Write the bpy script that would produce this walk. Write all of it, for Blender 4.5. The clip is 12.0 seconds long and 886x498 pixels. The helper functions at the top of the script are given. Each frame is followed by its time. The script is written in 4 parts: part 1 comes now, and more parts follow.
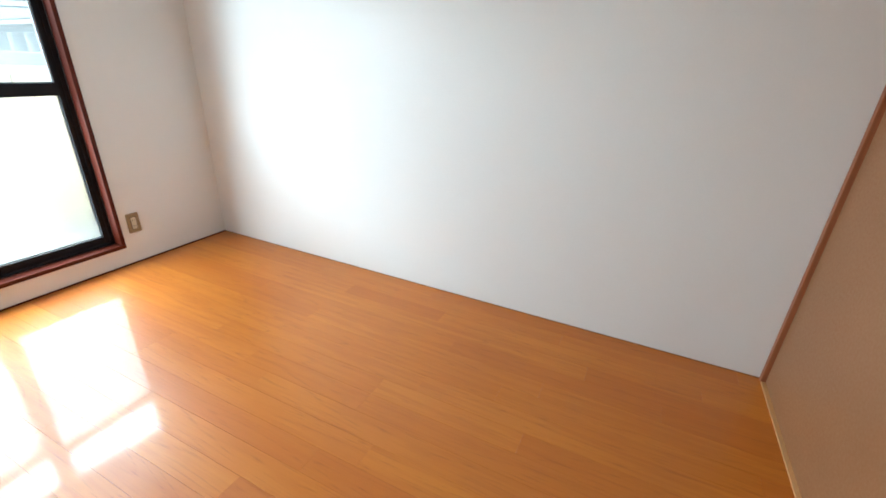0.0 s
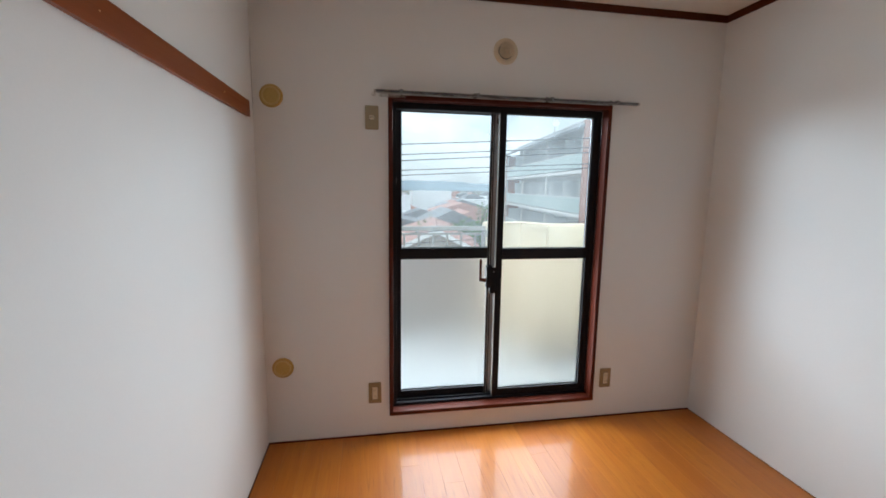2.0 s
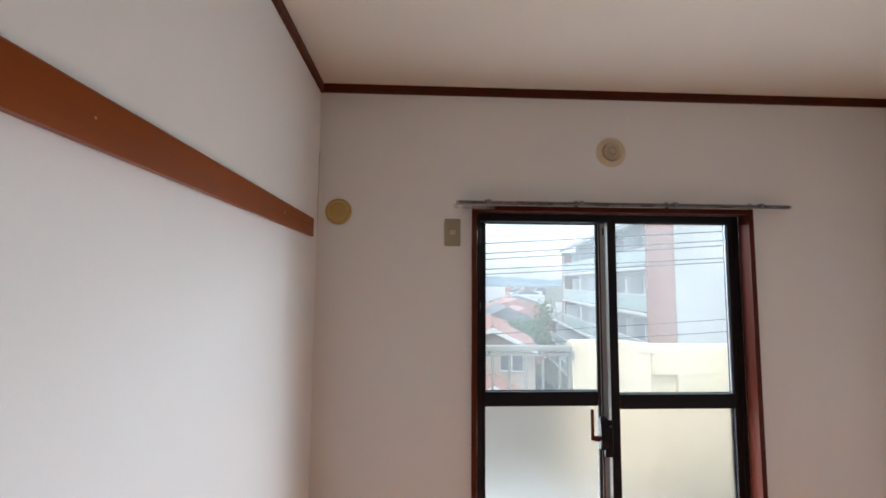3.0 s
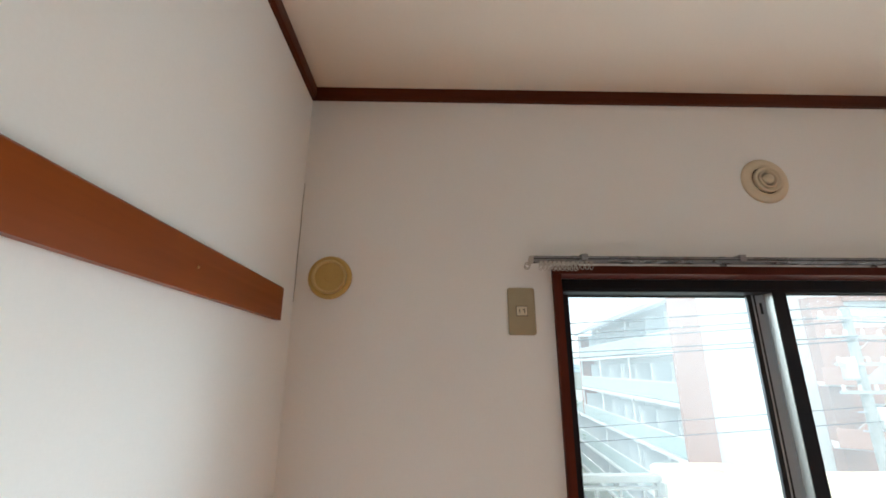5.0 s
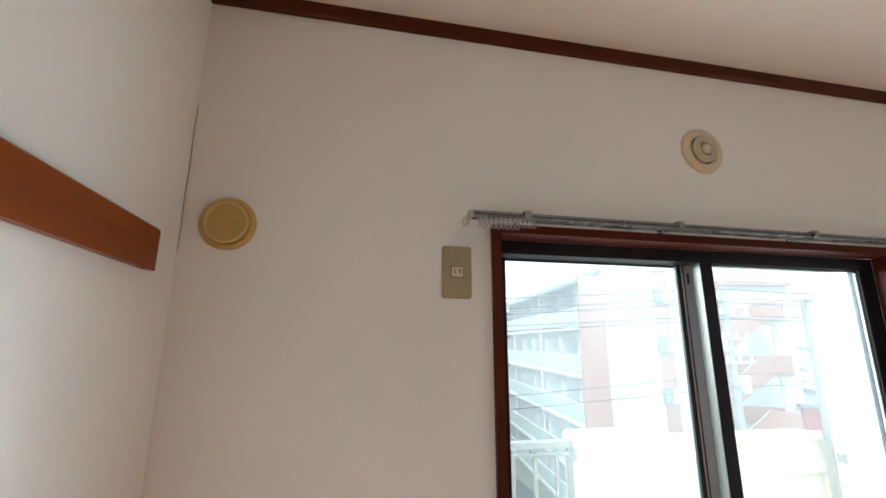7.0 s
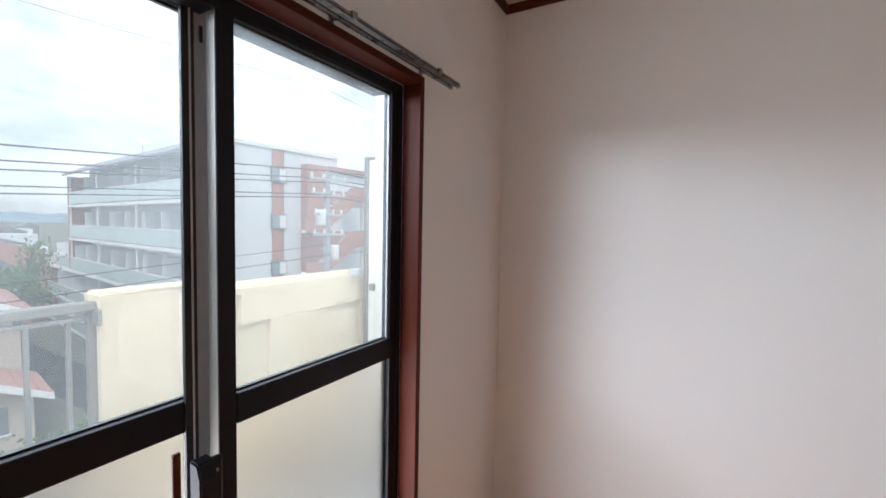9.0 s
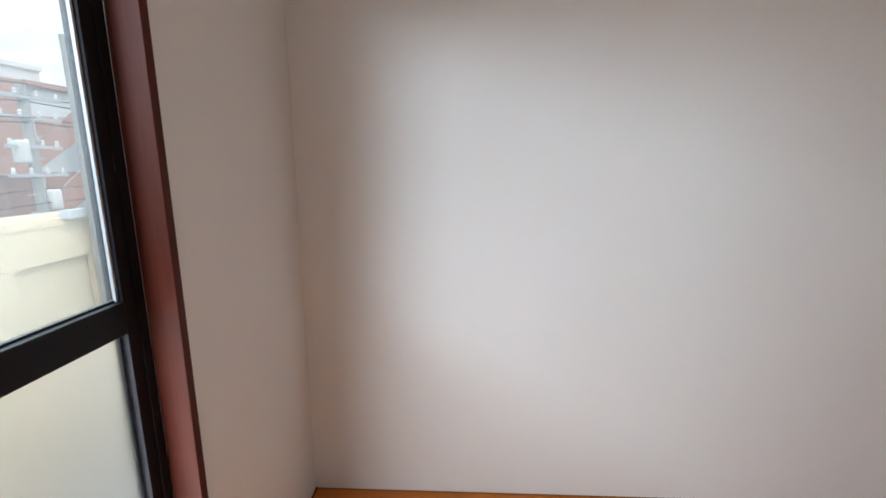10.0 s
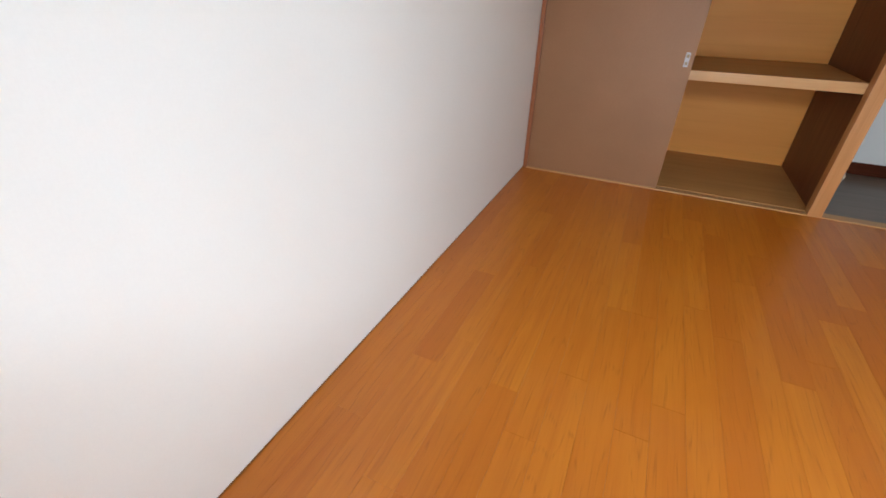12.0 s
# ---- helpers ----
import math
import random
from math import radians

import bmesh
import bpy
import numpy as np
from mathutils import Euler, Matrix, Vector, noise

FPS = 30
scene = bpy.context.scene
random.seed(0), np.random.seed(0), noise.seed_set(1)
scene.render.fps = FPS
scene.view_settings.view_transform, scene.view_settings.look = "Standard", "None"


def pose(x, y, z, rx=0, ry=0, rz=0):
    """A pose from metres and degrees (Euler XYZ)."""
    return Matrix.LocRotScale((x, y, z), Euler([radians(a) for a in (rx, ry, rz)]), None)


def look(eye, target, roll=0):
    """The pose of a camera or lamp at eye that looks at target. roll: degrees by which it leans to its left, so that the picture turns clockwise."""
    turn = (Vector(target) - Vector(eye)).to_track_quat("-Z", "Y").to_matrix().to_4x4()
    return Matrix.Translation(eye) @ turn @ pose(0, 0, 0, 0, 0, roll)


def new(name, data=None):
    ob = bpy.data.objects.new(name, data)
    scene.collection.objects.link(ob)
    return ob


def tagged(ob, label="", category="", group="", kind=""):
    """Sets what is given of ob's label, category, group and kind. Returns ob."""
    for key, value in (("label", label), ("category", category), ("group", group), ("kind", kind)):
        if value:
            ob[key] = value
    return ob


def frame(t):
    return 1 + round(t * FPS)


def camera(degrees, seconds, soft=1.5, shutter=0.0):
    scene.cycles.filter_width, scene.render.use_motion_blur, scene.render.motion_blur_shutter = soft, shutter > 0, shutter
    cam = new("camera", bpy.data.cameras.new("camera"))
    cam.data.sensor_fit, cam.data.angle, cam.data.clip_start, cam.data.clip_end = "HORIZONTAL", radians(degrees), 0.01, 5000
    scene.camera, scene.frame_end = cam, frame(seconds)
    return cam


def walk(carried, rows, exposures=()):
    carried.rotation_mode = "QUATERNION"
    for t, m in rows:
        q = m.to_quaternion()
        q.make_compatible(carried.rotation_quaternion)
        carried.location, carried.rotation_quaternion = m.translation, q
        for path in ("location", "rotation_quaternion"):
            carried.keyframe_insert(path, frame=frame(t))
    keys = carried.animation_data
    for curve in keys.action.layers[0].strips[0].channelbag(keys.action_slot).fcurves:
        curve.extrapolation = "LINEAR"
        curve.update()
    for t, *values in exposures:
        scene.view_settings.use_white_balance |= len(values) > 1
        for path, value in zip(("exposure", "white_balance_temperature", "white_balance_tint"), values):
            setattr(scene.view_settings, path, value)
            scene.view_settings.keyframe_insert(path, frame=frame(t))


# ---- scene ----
cam = camera(93.0, 12.0, 1.7)
PATH = [
    (0, (0.625, -2.769, 1.229), (2.278, -1.987, 0.421), 2.3),
    (0.3, (0.551, -2.753, 1.286), (2.061, -1.698, 0.505), 2.9),
    (0.5, (0.59, -2.708, 1.311), (1.965, -1.473, 0.546), 2.5),
    (1, (0.668, -2.635, 1.334), (1.644, -1.014, 0.688), 1.7),
    (1.5, (0.652, -2.482, 1.374), (1.277, -0.652, 0.861), 1.4),
    (2, (0.562, -2.261, 1.408), (0.901, -0.311, 1.12), 0.8),
    (2.5, (0.523, -2.022, 1.467), (0.679, -0.028, 1.427), 0.5),
    (3, (0.454, -1.789, 1.544), (0.544, 0.202, 1.704), 0.4),
    (3.5, (0.381, -1.605, 1.568), (0.431, 0.367, 1.903), 0.3),
    (5.5, (0.352, -0.955, 1.628), (0.398, 0.965, 2.183), -0.0),
    (6, (0.356, -0.927, 1.629), (0.437, 0.997, 2.169), 0.1),
    (6.5, (0.35, -0.927, 1.627), (0.526, 1.001, 2.128), 0.2),
    (6.7, (0.346, -0.923, 1.624), (0.594, 1.004, 2.101), 0.2),
    (8.3, (0.589, -0.838, 1.465), (1.915, 0.656, 1.567), 0.8),
    (8.5, (0.651, -0.821, 1.463), (2.111, 0.545, 1.484), 1.3),
    (9, (0.786, -0.733, 1.417), (2.518, 0.261, 1.309), 1.1),
    (9.5, (0.942, -0.596, 1.365), (2.855, -0.077, 1.103), 0.7),
    (9.8, (1.028, -0.573, 1.326), (2.984, -0.328, 0.989), 0.0),
    (10, (1.091, -0.582, 1.32), (3.051, -0.509, 0.929), 0.1),
    (10.2, (1.142, -0.61, 1.309), (3.091, -0.703, 0.874), -1.0),
    (10.5, (1.255, -0.568, 1.287), (3.138, -0.968, 0.746), -1.6),
    (11, (1.486, -0.447, 1.24), (3.106, -1.358, 0.502), -0.3),
    (11.2, (1.563, -0.414, 1.23), (3.041, -1.488, 0.417), -0.2),
    (11.5, (1.66, -0.397, 1.214), (2.892, -1.679, 0.297), -0.1),
    (11.6, (1.682, -0.407, 1.206), (2.827, -1.744, 0.256), -0.2),
    (11.8, (1.744, -0.427, 1.18), (2.691, -1.875, 0.177), 0.2),
    (12, (1.827, -0.403, 1.125), (2.554, -1.947, 0.081), 1.0),
]
EXPOSURE = [(0.0, 0.88, 6050, 1), (0.5, 0.6, 6050, 3), (1.0, 0.25, 6150, 5), (1.5, 0.0, 6250, 7), (2.0, -0.15, 6350, 9), (2.5, -0.05, 6450, 12), (3.5, 0.15, 6500, 13), (5.5, 0.55, 6500, 3),
            (6.7, 0.55, 6500, 3), (8.5, 0.05, 6450, 18), (9.0, -0.15, 6600, 16), (10.0, -0.08, 6550, 12), (10.5, 0.1, 6400, 9), (11.0, 0.3, 6350, 7), (12.0, 0.45, 6600, 11)]
walk(cam, [(t, look(eye, target, roll)) for t, eye, target, roll in PATH], EXPOSURE)

# ---- world and large lights ----
SUN_EL, SUN_AZ = radians(58), radians(215)      # high sun behind the building, veiled by cloud
world = bpy.data.worlds.new("world")
scene.world = world
world.use_nodes = True
wn = world.node_tree
wn.nodes.clear()
sky = wn.nodes.new("ShaderNodeTexSky")
sky.sky_type, sky.sun_disc = "NISHITA", False
sky.sun_elevation, sky.sun_rotation = SUN_EL, SUN_AZ
sky.air_density, sky.dust_density, sky.ozone_density = 1.0, 2.5, 1.0
wtc = wn.nodes.new("ShaderNodeTexCoord")
wmap = wn.nodes.new("ShaderNodeMapping")
wmap.inputs["Scale"].default_value = (1.0, 1.0, 2.6)
cloud = wn.nodes.new("ShaderNodeTexNoise")
cloud.inputs["Scale"].default_value, cloud.inputs["Detail"].default_value = 3.2, 7
cloud.inputs["Roughness"].default_value = 0.58
cramp = wn.nodes.new("ShaderNodeMapRange")
cramp.inputs["From Min"].default_value, cramp.inputs["From Max"].default_value = 0.36, 0.62
cramp.inputs["To Min"].default_value, cramp.inputs["To Max"].default_value = 0.35, 0.95
cmix = wn.nodes.new("ShaderNodeMix")
cmix.data_type = "RGBA"
cmix.inputs["B"].default_value = (8.2, 9.0, 9.8, 1)
wbg = wn.nodes.new("ShaderNodeBackground")
wbg.inputs["Strength"].default_value = 0.15
wout = wn.nodes.new("ShaderNodeOutputWorld")
wn.links.new(wtc.outputs["Generated"], wmap.inputs["Vector"])
wn.links.new(wmap.outputs["Vector"], cloud.inputs["Vector"])
wn.links.new(cloud.outputs["Fac"], cramp.inputs["Value"])
wn.links.new(cramp.outputs["Result"], cmix.inputs["Factor"])
wn.links.new(sky.outputs["Color"], cmix.inputs["A"])
wsep = wn.nodes.new("ShaderNodeSeparateXYZ")
wup = wn.nodes.new("ShaderNodeMapRange")           # an overcast sky is brighter overhead than at the horizon
wup.inputs["To Min"].default_value, wup.inputs["To Max"].default_value = 1.0, 2.0
wmul = wn.nodes.new("ShaderNodeVectorMath")
wmul.operation = "SCALE"
wn.links.new(wtc.outputs["Generated"], wsep.inputs[0])
wn.links.new(wsep.outputs["Z"], wup.inputs["Value"])
wn.links.new(cmix.outputs["Result"], wmul.inputs[0])
wn.links.new(wup.outputs["Result"], wmul.inputs["Scale"])
wn.links.new(wmul.outputs["Vector"], wbg.inputs["Color"])
wn.links.new(wbg.outputs["Background"], wout.inputs["Surface"])
sun = new("sun", bpy.data.lights.new("sun", "SUN"))
sun.data.energy, sun.data.angle, sun.data.color = 1.2, radians(15), (1.0, 0.96, 0.9)
sun.rotation_euler = (radians(90) - SUN_EL, 0, math.pi - SUN_AZ)

# the sky's light: the band of sky over the balcony rail, and the daylight in the two frosted panes
SKYLIGHT, FROSTLIGHT = (0.76, 0.94, 1.08), (0.88, 0.96, 1.03)
for tag, x, y, z, wide, high, turn, watts, tint in (("daylight_sky_west", -0.600, 1.100, 1.990, 1.400, 0.380, 35, 80.0, SKYLIGHT),
                                                    ("daylight_sky", 1.550, 1.120, 1.990, 2.500, 0.380, -12, 92.0, SKYLIGHT),
                                                    ("daylight_lower_outer", 0.996, 0.1195, 0.600, 0.518, 0.790, 0, 10.0, FROSTLIGHT),
                                                    ("daylight_lower_inner", 1.574, 0.0675, 0.600, 0.508, 0.790, 0, 8.0, FROSTLIGHT)):
    lamp = new(tag, bpy.data.lights.new(tag, "AREA"))
    lamp.data.shape, lamp.data.size, lamp.data.size_y = "RECTANGLE", wide, high
    lamp.data.energy, lamp.data.color = watts, tint
    lamp.matrix_basis = pose(x, y, z, -90, 0, turn)

# ---- materials ----


def nodes_of(name):
    m = bpy.data.materials.new(name)
    m.use_nodes = True
    t = m.node_tree
    return m, t, t.nodes["Principled BSDF"], t.nodes["Material Output"]


def link(t, a, b):
    t.links.new(a, b)


def noise_node(t, vec, scale, detail=4, rough=0.55, distortion=0.0):
    n = t.nodes.new("ShaderNodeTexNoise")
    n.inputs["Scale"].default_value, n.inputs["Detail"].default_value = scale, detail
    n.inputs["Roughness"].default_value, n.inputs["Distortion"].default_value = rough, distortion
    link(t, vec, n.inputs["Vector"])
    return n.outputs["Fac"]


def mix_col(t, fac, a, b):
    m = t.nodes.new("ShaderNodeMix")
    m.data_type = "RGBA"
    if isinstance(fac, float):
        m.inputs["Factor"].default_value = fac
    else:
        link(t, fac, m.inputs["Factor"])
    for v, s in ((a, "A"), (b, "B")):
        if isinstance(v, tuple):
            m.inputs[s].default_value = (*v, 1)
        else:
            link(t, v, m.inputs[s])
    return m.outputs["Result"]


def span(t, v, a, b, c=0.0, d=1.0):
    m = t.nodes.new("ShaderNodeMapRange")
    for s, x in (("From Min", a), ("From Max", b), ("To Min", c), ("To Max", d)):
        m.inputs[s].default_value = x
    link(t, v, m.inputs["Value"])
    return m.outputs["Result"]


def coords(t, scale=(1, 1, 1), shift=False):
    tc = t.nodes.new("ShaderNodeTexCoord")
    mp = t.nodes.new("ShaderNodeMapping")
    mp.inputs["Scale"].default_value = scale
    link(t, tc.outputs["Object"], mp.inputs["Vector"])
    if shift:
        oi = t.nodes.new("ShaderNodeObjectInfo")
        cb = t.nodes.new("ShaderNodeCombineXYZ")
        mu = t.nodes.new("ShaderNodeMath")
        mu.operation = "MULTIPLY"
        mu.inputs[1].default_value = 37.0
        link(t, oi.outputs["Random"], mu.inputs[0])
        for k in range(3):
            link(t, mu.outputs[0], cb.inputs[k])
        link(t, cb.outputs[0], mp.inputs["Location"])
    return mp.outputs["Vector"]


def bump(t, b, h, strength, dist=0.002):
    n = t.nodes.new("ShaderNodeBump")
    n.inputs["Strength"].default_value, n.inputs["Distance"].default_value = strength, dist
    link(t, h, n.inputs["Height"])
    link(t, n.outputs["Normal"], b.inputs["Normal"])


def surf(name, c1, c2, rough=0.6, fine=60.0, coarse=3.0, bumps=0.15, metal=0.0, dist=0.002, spread=0.06):
    """A painted, plastic, metal or mineral surface: coarse stains, fine grain and relief."""
    m, t, b, _ = nodes_of(name)
    v = coords(t)
    big, small = noise_node(t, v, coarse, 5), noise_node(t, v, fine, 3)
    col = mix_col(t, span(t, big, 0.35, 0.65), c1, c2)
    col = mix_col(t, span(t, small, 0.3, 0.75, 0.0, 0.35), col, tuple(x * 0.82 for x in c1))
    link(t, col, b.inputs["Base Color"])
    link(t, span(t, small, 0.3, 0.7, rough - spread, rough + spread), b.inputs["Roughness"])
    b.inputs["Metallic"].default_value = metal
    if bumps:
        bump(t, b, small, bumps, dist)
    return m


def wood(name, c1, c2, c3, axis, rough=0.35, coat=0.0, rings=9.0, shift=False, bumps=0.1, tone=0.0, streak=0.55, pores=0.0):
    """Wood with grain along an axis (0, 1, 2)."""
    m, t, b, _ = nodes_of(name)
    s = [rings * 4.0] * 3
    s[axis] = rings * 0.16
    v = coords(t, tuple(s), shift)
    f = [rings * 30.0] * 3
    f[axis] = rings * 0.9
    if pores:
        f = [pores] * 3
        f[axis] = pores * 0.03
    g = noise_node(t, v, 1.0, 4, 0.55, 0.5)
    fine = noise_node(t, coords(t, tuple(f), shift), 1.0, 3, 0.6)
    blot = noise_node(t, coords(t, (1, 1, 1), shift), 2.2, 3)
    col = mix_col(t, span(t, g, 0.36, 0.66), c1, c2)
    col = mix_col(t, span(t, fine, 0.48, 0.78, 0.0, streak), col, c3)
    col = mix_col(t, span(t, blot, 0.35, 0.7, 0.0, 0.35), col, c2)
    if tone:
        oi = t.nodes.new("ShaderNodeObjectInfo")
        col = mix_col(t, span(t, oi.outputs["Random"], 0, 1, 0, tone), col, c3)
    link(t, col, b.inputs["Base Color"])
    link(t, span(t, fine, 0.3, 0.8, rough - 0.04, rough + 0.08), b.inputs["Roughness"])
    b.inputs["Specular IOR Level"].default_value = 0.32
    if coat:
        b.inputs["Coat Weight"].default_value, b.inputs["Coat Roughness"].default_value = coat, 0.09
    if bumps:
        bump(t, b, fine, bumps, 0.0006)
    return m


def flooring(name, pale, mid, dark):
    """Lacquered strip flooring: each board has its own tone, arched grain lines, fine pores and a clear coat."""
    m, t, b, _ = nodes_of(name)
    oi = t.nodes.new("ShaderNodeObjectInfo")
    arch = noise_node(t, coords(t, (11, 0.75, 11), True), 1.0, 1, 0.4, 0.25)
    rings = t.nodes.new("ShaderNodeMath")
    rings.operation = "MULTIPLY"
    rings.inputs[1].default_value = 15.0
    link(t, arch, rings.inputs[0])
    fold = t.nodes.new("ShaderNodeMath")
    fold.operation = "PINGPONG"
    fold.inputs[1].default_value = 0.5
    link(t, rings.outputs[0], fold.inputs[0])
    pores = noise_node(t, coords(t, (240, 5.0, 240), True), 1.0, 3, 0.6)
    flame = noise_node(t, coords(t, (30, 1.6, 30), True), 1.0, 4, 0.55, 0.4)
    blot = noise_node(t, coords(t, (1, 1, 1), True), 2.6, 3)
    col = mix_col(t, span(t, oi.outputs["Random"], 0.0, 1.0, 0.2, 0.8), pale, mid)
    col = mix_col(t, span(t, flame, 0.40, 0.68, 0.0, 0.55), col, mid)
    line = span(t, fold.outputs[0], 0.36, 0.5, 0.0, 1.0)
    broken = t.nodes.new("ShaderNodeMath")
    broken.operation = "MULTIPLY"
    link(t, line, broken.inputs[0])
    link(t, span(t, pores, 0.44, 0.66, 0.0, 0.42), broken.inputs[1])
    col = mix_col(t, broken.outputs[0], col, dark)
    col = mix_col(t, span(t, pores, 0.52, 0.8, 0.0, 0.16), col, dark)
    col = mix_col(t, span(t, blot, 0.4, 0.7, 0.0, 0.25), col, mid)
    link(t, col, b.inputs["Base Color"])
    b.inputs["Roughness"].default_value = 0.42
    b.inputs["Specular IOR Level"].default_value = 0.4
    scuff = noise_node(t, coords(t, (1, 1, 1), True), 9.0, 4)
    b.inputs["Coat Weight"].default_value = 0.33
    b.inputs["Coat IOR"].default_value = 1.5
    link(t, span(t, scuff, 0.3, 0.7, 0.055, 0.09), b.inputs["Coat Roughness"])
    bump(t, b, pores, 0.02, 0.0005)
    return m


def wallpaper(name, c1, c2):
    """Vinyl wallpaper with a fine woven relief."""
    m, t, b, _ = nodes_of(name)
    v = coords(t)
    weave = noise_node(t, coords(t, (260, 260, 90)), 1.0, 2)
    weft = noise_node(t, coords(t, (90, 90, 300)), 1.0, 2)
    stain = noise_node(t, v, 1.3, 5)
    mx = t.nodes.new("ShaderNodeMath")
    mx.operation = "ADD"
    link(t, weave, mx.inputs[0])
    link(t, weft, mx.inputs[1])
    col = mix_col(t, span(t, stain, 0.35, 0.7), c1, c2)
    col = mix_col(t, span(t, mx.outputs[0], 0.75, 1.3, 0.0, 0.18), col, tuple(x * 0.9 for x in c1))
    link(t, col, b.inputs["Base Color"])
    b.inputs["Roughness"].default_value = 0.72
    b.inputs["Specular IOR Level"].default_value = 0.3
    bump(t, b, mx.outputs[0], 0.14, 0.0008)
    return m


def clear_glass(name, veil=0.045):
    """A thin pane: see-through, with a Fresnel gloss and a milky veil in place of haze."""
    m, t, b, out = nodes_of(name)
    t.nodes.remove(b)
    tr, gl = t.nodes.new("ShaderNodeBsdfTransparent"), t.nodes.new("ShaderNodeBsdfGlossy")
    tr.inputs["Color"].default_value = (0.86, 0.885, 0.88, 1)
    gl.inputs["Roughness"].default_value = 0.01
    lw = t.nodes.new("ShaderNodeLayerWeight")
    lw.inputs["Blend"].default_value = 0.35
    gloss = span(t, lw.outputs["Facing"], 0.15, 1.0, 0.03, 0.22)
    # translucent share puts the washed-out haze of the view into the pane
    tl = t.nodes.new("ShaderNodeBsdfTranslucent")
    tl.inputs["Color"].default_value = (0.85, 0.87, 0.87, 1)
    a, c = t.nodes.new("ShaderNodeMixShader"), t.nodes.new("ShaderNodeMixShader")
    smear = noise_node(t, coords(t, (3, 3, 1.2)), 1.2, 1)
    link(t, span(t, smear, 0.3, 0.8, veil * 0.6, veil * 1.6), a.inputs[0])
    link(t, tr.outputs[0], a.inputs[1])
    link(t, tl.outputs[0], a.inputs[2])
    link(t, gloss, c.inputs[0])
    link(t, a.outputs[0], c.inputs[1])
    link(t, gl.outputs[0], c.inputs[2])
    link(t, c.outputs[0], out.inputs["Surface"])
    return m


def frosted_glass(name):
    m, t, b, _ = nodes_of(name)
    b.inputs["Base Color"].default_value = (0.93, 0.95, 0.945, 1)
    b.inputs["Transmission Weight"].default_value = 1.0
    b.inputs["Roughness"].default_value = 0.42
    b.inputs["IOR"].default_value = 1.45
    bump(t, b, noise_node(t, coords(t), 420.0, 2), 0.25, 0.001)
    return m


def tiles(name, c1, c2, joint, sx, sy, rough=0.6):
    """Small facing tiles far off, as a brick pattern of facade tiles."""
    m, t, b, _ = nodes_of(name)
    br = t.nodes.new("ShaderNodeTexBrick")
    br.inputs["Scale"].default_value = 1.0
    br.inputs["Brick Width"].default_value, br.inputs["Row Height"].default_value = sx, sy
    br.inputs["Mortar Size"].default_value = 0.008
    for k, c in (("Color1", c1), ("Color2", c2), ("Mortar", joint)):
        br.inputs[k].default_value = (*c, 1)
    tc = t.nodes.new("ShaderNodeTexCoord")
    mp = t.nodes.new("ShaderNodeMapping")
    mp.inputs["Rotation"].default_value = (radians(90), 0, 0)
    link(t, tc.outputs["Object"], mp.inputs["Vector"])
    link(t, mp.outputs["Vector"], br.inputs["Vector"])
    st = noise_node(t, tc.outputs["Object"], 0.6, 4)
    link(t, mix_col(t, span(t, st, 0.3, 0.7, 0.0, 0.3), br.outputs["Color"], c2), b.inputs["Base Color"])
    b.inputs["Roughness"].default_value = rough
    return m


